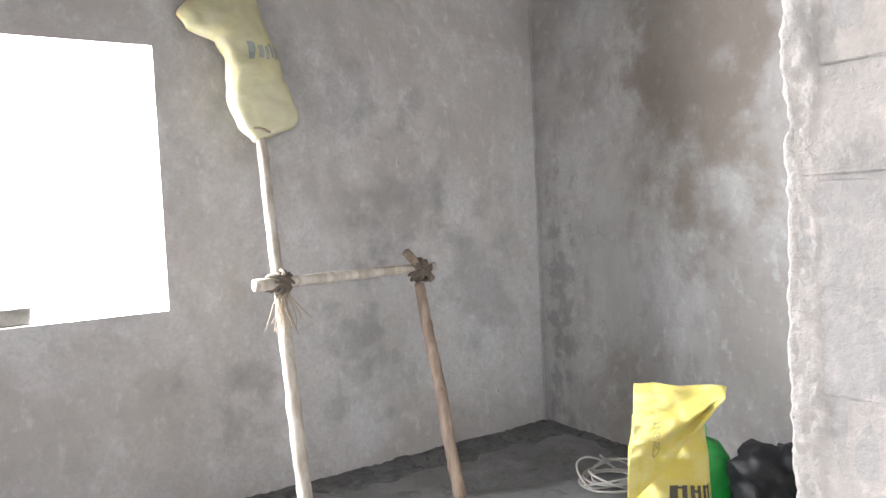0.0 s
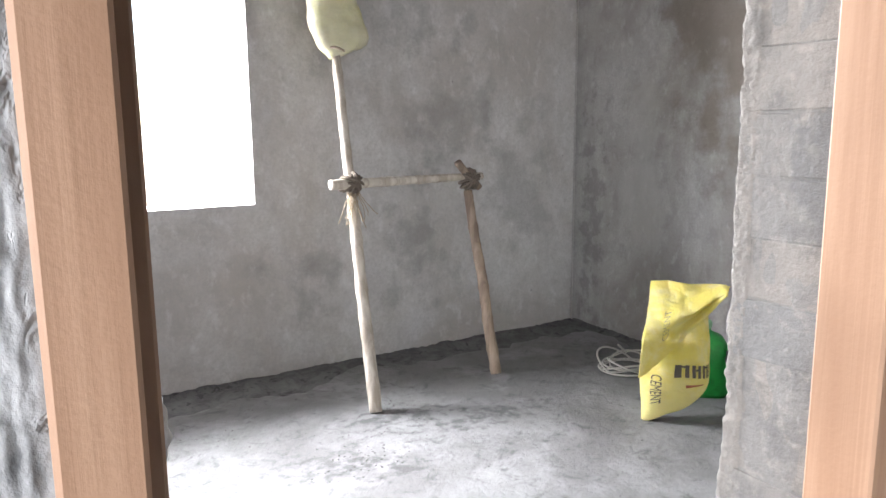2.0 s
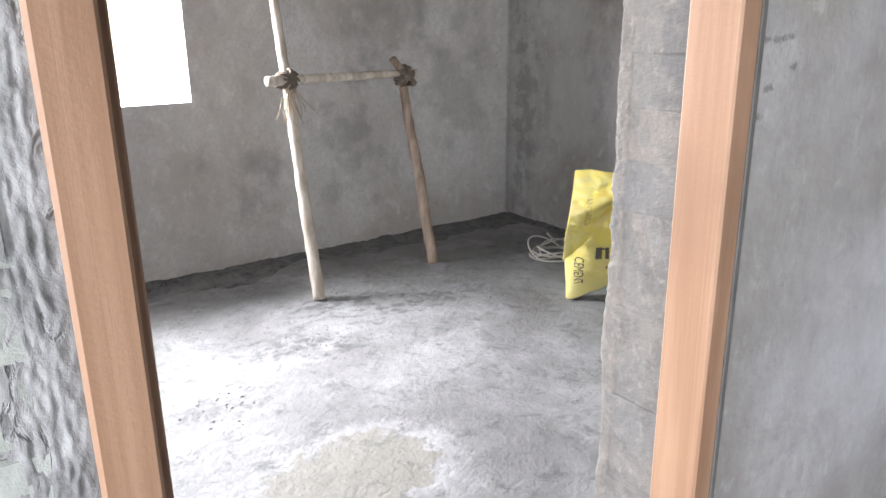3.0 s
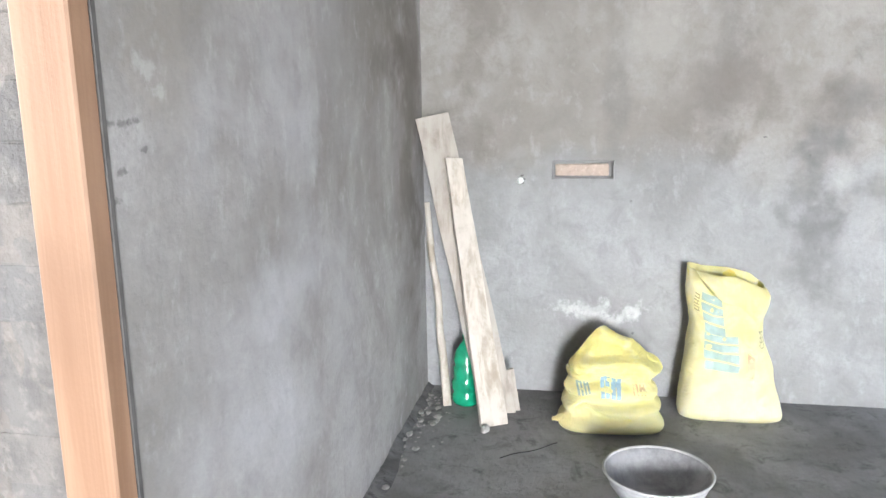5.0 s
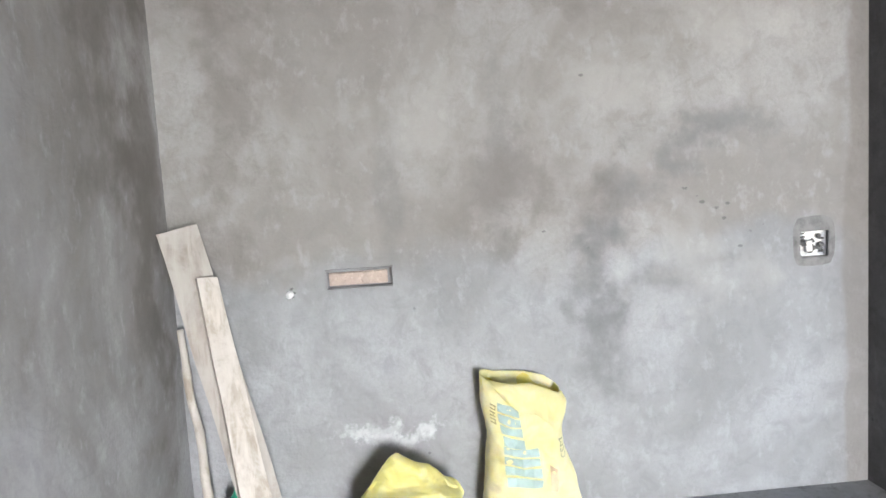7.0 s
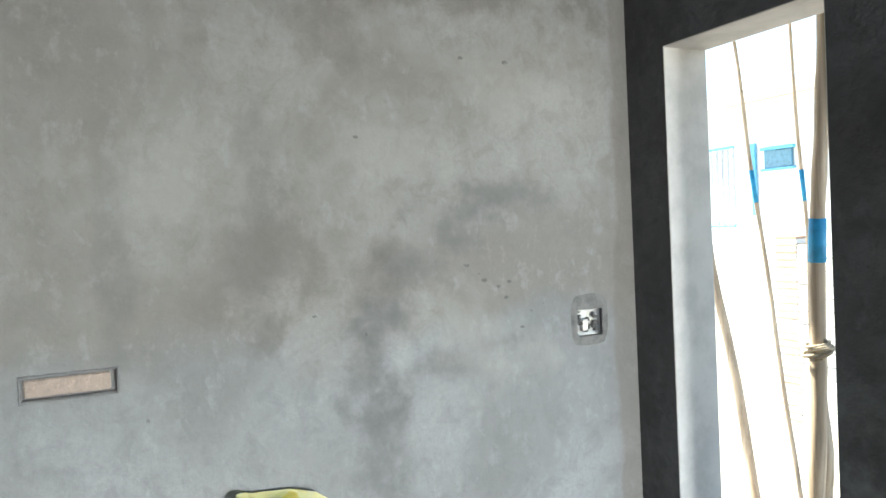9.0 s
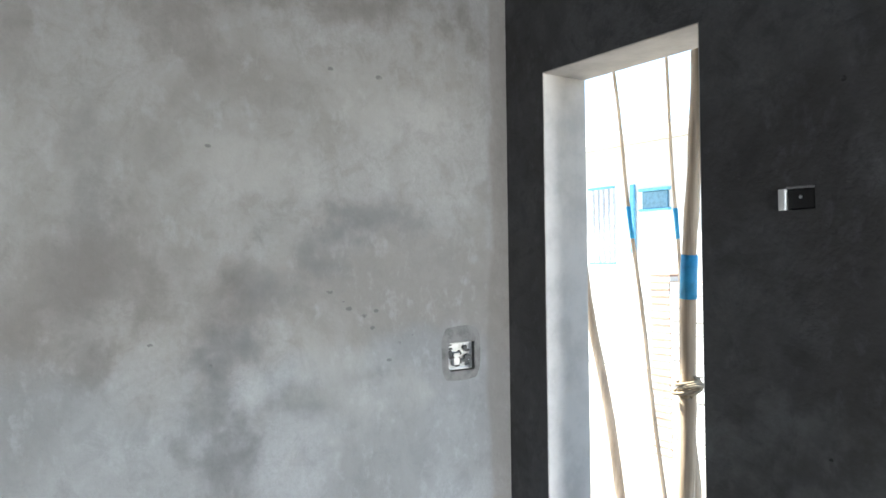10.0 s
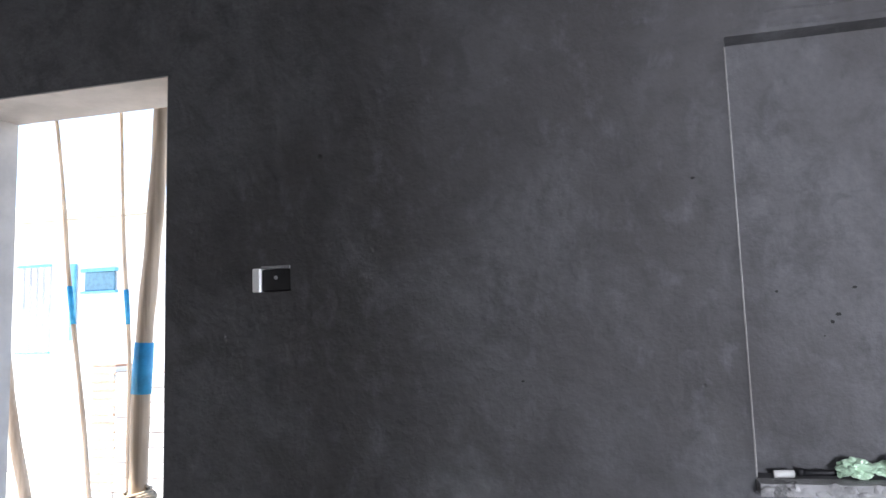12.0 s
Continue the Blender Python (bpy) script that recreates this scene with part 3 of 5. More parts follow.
solid("recess_sill", [(-0.62, -2.81, 1.080, 0.470, -2.752, 1.104)], [], M_MORTAR, "rough cement ledge under the wall recess")
ground_bm = bmesh.new()
bmesh.ops.create_grid(ground_bm, x_segments=1, y_segments=1, size=400)
ground = tagged(mesh_object("ground", ground_bm, M_SAND), "pale dry sandy ground", kind="structure")
ground.location.z = -0.16

# ---- door frame ----
def door_frame():
    ob = thing("door_frame", "new unpainted planed wooden door frame with rebate", "door frame")

    def jamb(x_in, x_out, y0, y1, s, name, step=0.019):
        bm = bmesh.new()
        xs = sorted((x_in, x_out))
        if not step:
            box(bm, (xs[0], y0, 0.0), (xs[1], y1, 2.075), 0.004)
            part(name, bm, M_FRAME, ob)
            return
        box(bm, (xs[0], y0, 0.0), (xs[1], y0 + 0.052, 2.075), 0.004)
        stop = sorted((x_in + s * step, x_out))
        box(bm, (stop[0], y0 + 0.053, 0.0), (stop[1], y1, 2.075), 0.003)
        part(name, bm, M_FRAME, ob)

    jamb(0.399, 0.450, 0.0, 0.095, -1, "jamb", 0.0)
    jamb(-0.480, -0.535, 0.0, 0.095, 1, "jamb")
    bm = bmesh.new()
    box(bm, (-0.535, 0.0, 2.077), (0.452, 0.095, 2.127), 0.003)
    part("head", bm, M_FRAME, ob)
    return ob


door_frame()


# ---- room: lashed pole frame ----
def knot_windings(centre, axis_a, axis_b, r, turns, seed):
    """A lump of rope wound round two crossing poles."""
    bm = bmesh.new()
    rng = random.Random(seed)
    c = Vector(centre)
    for k in range(turns):
        mix = Vector(axis_a) * rng.uniform(-0.8, 0.8) + Vector(axis_b) * rng.uniform(-0.8, 0.8)
        n = (mix + Vector((0, 0, 0.01))).normalized()
        u = n.orthogonal().normalized()
        w = n.cross(u)
        off = Vector((rng.uniform(-0.02, 0.02), rng.uniform(-0.01, 0.01), rng.uniform(-0.02, 0.02)))
        rr = r * rng.uniform(0.85, 1.15)
        pts = [c + off + (u * math.cos(a) + w * math.sin(a)) * rr for a in [2 * math.pi * i / 14 for i in range(15)]]
        tube(bm, pts, 0.0075, 6)
    return bm


def strands(bm, at, n, length, seed, r=0.0022):
    rng = random.Random(seed)
    for _ in range(n):
        p = Vector(at) + Vector((rng.uniform(-0.03, 0.03), rng.uniform(-0.03, 0.01), rng.uniform(-0.01, 0.02)))
        pts = [p]
        d = Vector((rng.uniform(-0.5, 0.5), rng.uniform(-0.4, 0.3), -1)).normalized()
        for _ in range(5):
            p = p + d * length * rng.uniform(0.12, 0.25)
            d = (d + Vector((rng.uniform(-0.35, 0.35), rng.uniform(-0.35, 0.35), -0.1))).normalized()
            pts.append(p)
        tube(bm, pts, r, 5)
    return bm


def pole_frame():
    ob = thing("pole_frame", "peeled wooden poles lashed with rope, leaning on the wall", "scaffold")
    bm = bmesh.new()
    p, r = limb((0.905, 2.512, 0.0), (1.018, 3.19, 2.08), 0.030, 0.019, 90, 0.005, 3, (0.05, 0.12, 0.17, 0.21, 0.27, 0.33, 0.38, 0.44, 0.58, 0.64, 0.7, 0.76, 0.83))
    tube(bm, p, r, 14, 0.09, 1)
    part("long_pole", bm, M_POLE, ob, "tall pale peeled wooden pole", True)
    bm = bmesh.new()
    p, r = limb((1.700, 2.650, 0.0), (1.702, 2.925, 0.975), 0.030, 0.025, 60, 0.006, 8, (0.14, 0.3, 0.47, 0.62, 0.8))
    tube(bm, p, r, 14, 0.09, 4)
    part("short_post", bm, M_POST, ob, "short brown barky post", True)
    bm = bmesh.new()
    p, r = limb((0.838, 2.800, 1.056), (1.815, 2.955, 1.050), 0.026, 0.019, 44, 0.004, 12, (0.35, 0.55, 0.68))
    tube(bm, p, r, 12, 0.12, 7)
    part("crossbar", bm, M_POLE, ob, "horizontal peeled wooden stick", True)
    part("rope_lashing", knot_windings((0.962, 2.835, 1.05), (1, 0, 0), (0, 0.3, 1), 0.046, 18, 5), M_COIR, ob, "dark coir rope lashing", True)
    part("rope_lashing", knot_windings((1.715, 2.935, 1.035), (1, 0, 0), (0, 0.3, 1), 0.044, 18, 6), M_COIR, ob, "dark coir rope lashing", True)
    bm = bmesh.new()
    p, r = limb((1.645, 2.94, 1.13), (1.80, 2.96, 0.985), 0.022, 0.02, 8, 0.004, 3)
    tube(bm, p, r, 10, 0.1, 2)
    part("peg", bm, M_POST, ob, smooth=True)
    tagged(part("frayed_fibre", strands(bmesh.new(), (0.945, 2.80, 1.0), 22, 0.17, 4), M_JUTE, ob, "frayed pale jute strands"), kind="stuff")
    return ob


pole_frame()


# ---- sacks ----
def crumple(p, k, scale, seed):
    q = p * scale + Vector((seed * 5.1, seed * 2.3, seed))
    return Vector((noise.noise(q), noise.noise(q + Vector((9, 0, 0))), noise.noise(q + Vector((0, 9, 0))) * 0.6)) * k


def fold(v, k=1.0):
    """Sharp creases: ridged noise."""
    return (1 - abs(noise.noise(v)) * 2) * k


def tied_bag_on_pole():
    """Sack pulled over the pole's head and tied; its mouth hangs open at the top."""
    ob = thing("plastic_sack", "pale yellow woven plastic sack tied over the pole top", "sack", at=pose(0.995, 3.055, 1.690, -13, 0, -3))
    left = ((0.0, -0.035), (0.1, -0.088), (0.3, -0.125), (0.55, -0.108), (0.67, -0.145), (0.76, -0.265), (0.86, -0.295), (1.0, -0.235))
    right = ((0.0, 0.10), (0.04, 0.172), (0.10, 0.190), (0.5, 0.135), (0.9, 0.075), (1.0, 0.060))

    def along(line, v):
        for (a, p), (b, q) in zip(line, line[1:]):
            if v <= b:
                t = (v - a) / (b - a)
                t = t * t * (3 - 2 * t)
                return p + (q - p) * t
        return line[-1][1]

    def surf(u, v):
        a = 2 * math.pi * u
        lo, hi = along(left, v), along(right, v)
        d = 0.030 + 0.030 * math.sin(math.pi * min(1, 0.08 + v * 0.9))
        c = math.copysign(abs(math.cos(a)) ** 0.7, math.cos(a))
        p = Vector(((lo + hi) / 2 + (hi - lo) / 2 * c, d * math.sin(a), 0.67 * v + 0.02 * c * (1 - v) - 0.05 * max(0, v - 0.7) * (1 - c)))
        return p + crumple(p, 0.008, 9, 2) + Vector((0, fold(p * 7, 0.012) + fold(p * 15, 0.006), 0))

    bm = bmesh.new()
    patch(bm, surf, 0, 1, 0, 1, 56, 40)
    bmesh.ops.remove_doubles(bm, verts=bm.verts[:], dist=0.0005)
    bmesh.ops.holes_fill(bm, edges=[e for e in bm.edges if e.is_boundary and e.verts[0].co.z < 0.1], sides=0)
    thick(part("sack_body", bm, M_BAG, ob, smooth=True), 0.003)
    ink = simple("grey_print", (0.40, 0.43, 0.38), 0.7)
    for k in range(7):
        u0 = 0.72 + 0.033 * k
        bm = bmesh.new()
        patch(bm, lambda u, v: surf(u + 0.012 * (v - 0.5) / 0.1, v) + Vector((0, -0.005, 0)), u0, u0 + 0.023, 0.505 + 0.01 * (k % 2), 0.62 - 0.012 * (k % 3), 4, 8)
        part("printed_stroke", bm, ink, ob, "faded grey print")
    bm = bmesh.new()
    tube(bm, [Vector((0.045 * math.cos(a), 0.045 * math.sin(a), 0.015 + 0.008 * math.sin(2 * a))) for a in [2 * math.pi * i / 16 for i in range(17)]], 0.006, 6)
    part("tie", bm, M_JUTE, ob)
    return ob


tied_bag_on_pole()


def block_strokes(columns, w, h, bar, gap):
    """Plain upright strokes in a row, standing for lettering that is left out."""
    verts, faces = [], []
    for i in range(columns):
        x = i * (w + gap)
        for lo, hi, a, b in ((0.0, bar, 0.0, h), (w - bar, w, 0.0, h), (bar, w - bar, h * (0.55 if i % 2 else 0.78), h * (0.55 if i % 2 else 0.78) + bar)):
            k = len(verts)
            verts += [(x + lo, a), (x + hi, a), (x + hi, b), (x + lo, b)]
            faces.append((k, k + 1, k + 2, k + 3))
    return verts, faces


def folded_sack():
    """Half-empty sack stood on its end, its open top folded across the front."""
    ob = thing("cement_sack", "folded yellow plastic cement sack leaning on a green can", "sack", at=pose(2.000, 1.655, 0.0, 0, 0, -48.5))
    # local x runs along the sack's width, -y faces the door

    def body(u, v):
        a = 2 * math.pi * u
        w = 0.136 + 0.012 * math.sin(math.pi * v) - 0.03 * max(0, v - 0.75)
        d = 0.012 + 0.085 * math.sin(math.pi * min(1, 0.06 + v * 0.86))
        x = w * math.copysign(abs(math.cos(a)) ** 0.7, math.cos(a)) - 0.030
        z = 0.50 * v - 0.0
        if v < 0.4:
            z += 0.17 * max(0, 0.75 + math.cos(a)) ** 1.3 / 2.07 * (1 - v / 0.4)
        p = Vector((x, d * math.sin(a) + 0.10 * v, z))
        return p + crumple(p, 0.010, 8, 4) * min(1, v * 6) + Vector((0, fold(p * 6, 0.008) + fold(p * 15, 0.004), 0))

    bm = bmesh.new()
    patch(bm, body, 0, 1, 0, 1, 56, 40)
    bmesh.ops.remove_doubles(bm, verts=bm.verts[:], dist=0.0005)
    thick(part("sack_body", bm, M_SACK, ob, smooth=True))

    def flap(u, v):
        """u runs along the top edge, v from the top down to the diagonal hem."""
        top = Vector((-0.145 + 0.34 * u, 0.07 + 0.02 * u, 0.635 - 0.012 * u + 0.003 * math.sin(u * 9)))
        hem = Vector((-0.185 + 0.38 * u, -0.118 + 0.14 * u, 0.235 + 0.385 * u ** 1.15))
        p = top.lerp(hem, v)
        p += Vector((0, -0.075 * math.sin(math.pi * min(1, v * 0.9 + 0.05)) * (1 - 0.6 * u), 0))
        # the slack mouth gapes along the hem
        p += Vector((0, 0.040 * math.exp(-((v - 0.70) / 0.10) ** 2) * math.sin(math.pi * min(1, max(0, (u - 0.15) / 0.8))), 0))
        return p + crumple(p, 0.006, 8, 7) + Vector((0, fold(p * 7 + Vector((3, 0, 0)), 0.016) + fold(p * 16, 0.006), 0))

    bm = bmesh.new()
    patch(bm, flap, 0, 0.95, 0, 1, 60, 60)
    # the sheet turns back under itself at the hem
    patch(bm, lambda u, v: flap(u, 1.0) + Vector((0.01 * v, 0.012 + 0.045 * v, 0.03 * v)), 0, 0.95, 0, 1, 60, 4)
    bmesh.ops.remove_doubles(bm, verts=bm.verts[:], dist=0.0005)
    thick(part("folded_top", bm, M_SACK, ob, "folded-over open mouth", True))
    bm = bmesh.new()
    patch(bm, lambda u, v: Vector((-0.145 + (0.335 - 0.10 * v) * u, 0.074 + 0.02 * u + 0.02 * v, 0.632 - 0.012 * u + 0.003 * math.sin(u * 9) - 0.17 * v)) + crumple(Vector((u, v, 0)), 0.004, 6, 9), 0, 1, 0, 1, 20, 8)
    thick(part("back_panel", bm, M_SACK, ob, smooth=True))

    def on_body(x, y):
        # place of a print on the front of the lower body
        u = 0.75 + x / 0.44
        return body(u, y / 0.50) + Vector((0, -0.006, 0))

    v, f = block_strokes(4, 0.022, 0.055, 0.008, 0.006)
    printed_pieces("printed_bar", ob, M_INK, v, f, lambda x, y: on_body(0.0 + x, 0.225 + y), "dark brown printed strokes")
    v, f = letters("CEMENT", 0.040)
    printed("printed_word", ob, M_INK, v, f, lambda x, y: on_body(-0.045 + y, 0.235 - x), "dark printed word")
    printed("printed_mark", ob, M_RED_INK, [(0, 0), (0.05, 0.012), (0.045, 0.026), (0, 0.022)], [(0, 1, 2, 3)], lambda x, y: on_body(0.015 + x, 0.165 + y), "red-brown printed mark")
    v, f = letters("CEMENT", 0.038)
    on_flap = lambda x, y: flap(min(0.98, max(0.02, 0.30 + x / 0.36)), min(0.98, max(0.02, 0.42 + y / 0.36))) + Vector((0, -0.006, 0.002))
    printed("printed_word", ob, simple("worn_print", (0.44, 0.38, 0.18), 0.6), v, f, lambda x, y: on_flap(-y, 0.12 - x), "worn printed word")
    return ob


folded_sack()


def tall_sack():
    """Upright sack, nearly full, with its mouth folded open."""
    ob = thing("cement_sack", "tall upright dusty yellow cement sack with open mouth", "sack", at=pose(2.575, -1.325, 0.0, 0, 0, -90))

    def body(u, v):
        a = 2 * math.pi * u
        w = 0.205 - 0.055 * min(1, v / 0.55) + 0.012 * max(0, v - 0.6)
        d = 0.115 - 0.045 * v + 0.02 * math.sin(math.pi * v)
        w *= 1 - 0.05 * (1 - min(1, v / 0.07)) ** 2
        d *= 1 - 0.30 * (1 - min(1, v / 0.07)) ** 2
        x = w * math.copysign(abs(math.cos(a)) ** 0.5, math.cos(a)) - 0.022 * v + 0.022 * max(0, math.cos(a)) * (1 - v) ** 2
        top = 0.605 - 0.03 * math.cos(a) - 0.025 * max(0, math.cos(a)) - 0.03 * max(0, -math.sin(a)) * (1 + math.cos(a)) * 0.5
        p = Vector((x, d * math.copysign(abs(math.sin(a)) ** 0.8, math.sin(a)) + 0.035 * v, top * v))
        wr = min(1, v * 5)
        return p + crumple(p, 0.014, 7, 1) * wr + Vector((0, fold(p * 6.5, 0.026) * wr + fold(p * 16, 0.014) * wr, fold(p * 4, 0.006) * wr + fold(p * 12, 0.004) * wr))

    bm = bmesh.new()
    patch(bm, body, 0, 1, 0, 1, 110, 90)
    bmesh.ops.remove_doubles(bm, verts=bm.verts[:], dist=0.0005)
    bmesh.ops.holes_fill(bm, edges=[e for e in bm.edges if e.is_boundary and e.verts[0].co.z < 0.03], sides=0)
    thick(part("sack_body", bm, M_SACK_PALE, ob, smooth=True))

    def flap(u, v):
        """The front lip, folded out and down to a blunt point."""
        rim = body(0.60 + 0.36 * u, 1.0)
        reach = 0.16 * (1 - abs(u - 0.62) / 0.62) if u < 0.62 else 0.16 * (1 - (u - 0.62) / 0.38 * 0.75)
        p = rim + Vector((0.012 * v, -0.020 - 0.034 * v - 0.020 * math.sin(math.pi * v), -reach * v + 0.006))
        return p + crumple(p, 0.006, 14, 3) + Vector((0, fold(p * 12, 0.008) * v, 0))

    bm = bmesh.new()
    patch(bm, flap, 0, 1, 0, 1, 40, 20)
    thick(part("folded_lip", bm, M_SACK_PALE, ob, "folded-out lip of the mouth", True))
    bm = bmesh.new()
    patch(bm, lambda u, v: body(u, 0.99) * (1 - 0.10 * v) + Vector((-0.003, 0.004, -0.10 * v)), 0, 1, 0, 1, 48, 5)
    part("mouth_lining", bm, M_SACK, ob, smooth=True)

    def front(x, y):
        """x across, y up, on the front face."""
        v = y / 0.60
        w = 0.205 - 0.055 * min(1, v / 0.55) + 0.012 * max(0, v - 0.6)
        c = max(-0.97, min(0.97, (x + 0.022 * v) / w))
        a = -math.acos(math.copysign(abs(c) ** (1 / 0.5), c))
        return body((a / (2 * math.pi)) % 1.0, v) + Vector((0, -0.006, 0))

    # two fields of slanted teal bars with a pale gap between
    verts, faces = [], []
    for k in range(4):
        for lo, x0, x1 in ((0.41, -0.115, -0.035), (0.22, -0.105, 0.025)):
            k0 = len(verts)
            z = lo + k * 0.040 - (0.035 if lo > 0.3 else 0)
            slant = 0.006
            verts += [(x0 - 0.003 * k, z), (x1 - 0.003 * k, z - slant), (x1 - 0.004 * k, z + 0.032 - slant), (x0 - 0.004 * k, z + 0.032)]
            faces.append((k0, k0 + 1, k0 + 2, k0 + 3))
    for f in faces:
        printed("printed_bar", ob, M_TEAL, [verts[i] for i in f], [(0, 1, 2, 3)], front, "faded teal printed bar")
    v, f = letters("CEM", 0.040)
    printed("printed_word", ob, simple("olive_print", (0.40, 0.38, 0.20), 0.6), v, f, lambda x, y: front(0.128 - y * 0.9, 0.335 + x), "olive printed word")
    v, f = block_strokes(3, 0.02, 0.03, 0.006, 0.006)
    printed_pieces("printed_stroke", ob, simple("olive_strokes", (0.46, 0.40, 0.18), 0.6), v, f, lambda x, y: front(-0.148 + y * 0.6, 0.44 + x), "olive printed strokes")
    printed("printed_patch", ob, simple("rust_print", (0.66, 0.50, 0.30), 0.7), [(0.055, 0.20), (0.085, 0.19), (0.085, 0.29), (0.055, 0.30)], [(0, 1, 2, 3)], front, "rusty printed patch")
    return ob


tall_sack()


def slumped_sack():
    """Short sack, its empty upper half folded to a point over a slack waist."""
    ob = thing("cement_sack", "short slumped yellow cement sack folded to a point", "sack", at=pose(2.42, -0.838, 0.0, 0, 0, -86))

    def body(u, v):
        a = 2 * math.pi * u
        if v < 0.5:
            t = v / 0.5
            w = 0.214 - 0.046 * t ** 0.7 + 0.009 * math.sin(t * 22)
            d = 0.150 - 0.065 * t + 0.013 * math.sin(t * 22)
            foot = (1 - min(1, t / 0.18)) ** 2
            w, d = w * (1 - 0.01 * foot), d * (1 - 0.22 * foot)
            z = 0.222 * t
            dx = 0.0
        else:
            t = (v - 0.5) / 0.5
            wide = 0.215 if math.cos(a) > 0 else 0.172
            w = 0.165 + (wide - 0.165) * math.sin(math.pi * 0.5 * t / 0.10) if t < 0.10 else wide * max(0.0, 1 - (t - 0.10) / 0.90) ** 0.8
            w = max(w, 0.004)
            d = 0.088 * (1 - t) ** 1.4 + 0.030 * math.sin(math.pi * min(1, t * 3.2)) + 0.006
            z = 0.205 + 0.152 * t + 0.02 * min(1, t * 6) - 0.022 * max(0, math.cos(a)) * (1 - t)
            dx = 0.004 - 0.018 * t
        x = w * math.copysign(abs(math.cos(a)) ** 0.5, math.cos(a)) + dx
        y = d * math.copysign(abs(math.sin(a)) ** 0.85, math.sin(a)) + 0.06 * v
        p = Vector((x, y, z))
        wr = min(1, v * 6)
        return p + crumple(p, 0.016, 7, 6) * wr + Vector((0, fold(p * 6 + Vector((0, 0, p.x * 3)), 0.032) * wr + fold(p * 17, 0.018) * wr, fold(p * 5, 0.016) * wr + fold(p * 13, 0.005) * wr))

    bm = bmesh.new()
    patch(bm, body, 0, 1, 0, 1, 110, 100)
    bmesh.ops.remove_doubles(bm, verts=bm.verts[:], dist=0.0005)
    bmesh.ops.holes_fill(bm, edges=[e for e in bm.edges if e.is_boundary and e.verts[0].co.z < 0.03], sides=0)
    thick(part("sack_body", bm, M_SACK_MID, ob, smooth=True))

    def front(x, y):
        t = y / 0.235
        w = 0.214 - 0.046 * t ** 0.7 + 0.009 * math.sin(t * 22)
        c = max(-0.97, min(0.97, x / w))
        a = -math.acos(math.copysign(abs(c) ** (1 / 0.5), c))
        return body((a / (2 * math.pi)) % 1.0, t * 0.5) + Vector((0, -0.008, 0))

    v, f = block_strokes(2, 0.038, 0.068, 0.017, 0.006)
    printed_pieces("printed_stroke", ob, M_BLUE_PRINT, v, f, lambda x, y: front(-0.048 + x + y * 0.15, 0.138 + y), "faded blue printed strokes")
    v, f = block_strokes(2, 0.022, 0.045, 0.008, 0.006)
    printed_pieces("printed_stroke", ob, M_TEAL, v, f, lambda x, y: front(-0.14 + x, 0.150 + y), "faded teal printed strokes")
    v, f = block_strokes(2, 0.020, 0.040, 0.007, 0.006)
    printed_pieces("printed_stroke", ob, simple("tan_print", (0.62, 0.46, 0.24), 0.7), v, f, lambda x, y: front(0.085 + x, 0.150 + y), "tan printed strokes")
    # corner ear of the sack lying on the floor
    bm = bmesh.new()
    patch(bm, lambda u, v: Vector((-0.175 - 0.065 * u, -0.03 + 0.07 * (v - 0.5) * (1 - u * 0.8), 0.022 + 0.03 * (1 - u) * math.sin(math.pi * v))) + crumple(Vector((u, v, 0)), 0.006, 4, 2), 0, 1, 0, 1, 10, 10)
    thick(part("sack_ear", bm, M_SACK_MID, ob, smooth=True), 0.012)
    return ob


slumped_sack()


# ---- room: can, rope, tub, pan ----
def green_can():
    ob = thing("jerry_can", "bright green plastic can with pale cap behind the sack", "can", at=pose(2.405, 1.862, 0.0, 0, 0, -40))
    bm = bmesh.new()
    rings = []
    for s, z in ((0.93, 0.0), (1.0, 0.02), (1.02, 0.20), (0.98, 0.245), (0.72, 0.295), (0.30, 0.318), (0.22, 0.325), (0.22, 0.345)):
        ring = []
        for i in range(32):
            a = 2 * math.pi * i / 32
            q = 0.5 if z < 0.29 else 0.8
            ring.append(bm.verts.new((0.115 * s * math.copysign(abs(math.cos(a)) ** q, math.cos(a)), 0.095 * s * math.copysign(abs(math.sin(a)) ** q, math.sin(a)), z)))
        rings.append(ring)
    for a, b in zip(rings, rings[1:]):
        for i in range(32):
            bm.faces.new((a[i], a[(i + 1) % 32], b[(i + 1) % 32], b[i]))
    bm.faces.new(rings[0][::-1])
    bm.faces.new(rings[-1])
    part("can_body", bm, M_GREEN, ob, smooth=True)
    bm = bmesh.new()
    r = lathe(bm, ((0.030, 0.335), (0.032, 0.345), (0.032, 0.366), (0.026, 0.372), (0.001, 0.373)), 20)
    part("cap", bm, M_GREEN_CAP, ob, "pale green screw cap", True)
    bm = bmesh.new()
    tube(bm, [(-0.03, 0, 0.322), (-0.05, 0, 0.345), (-0.075, 0, 0.345), (-0.092, 0, 0.32), (-0.10, 0, 0.27)], 0.011, 8)
    part("handle", bm, M_GREEN, ob, smooth=True)
    return ob


green_can()


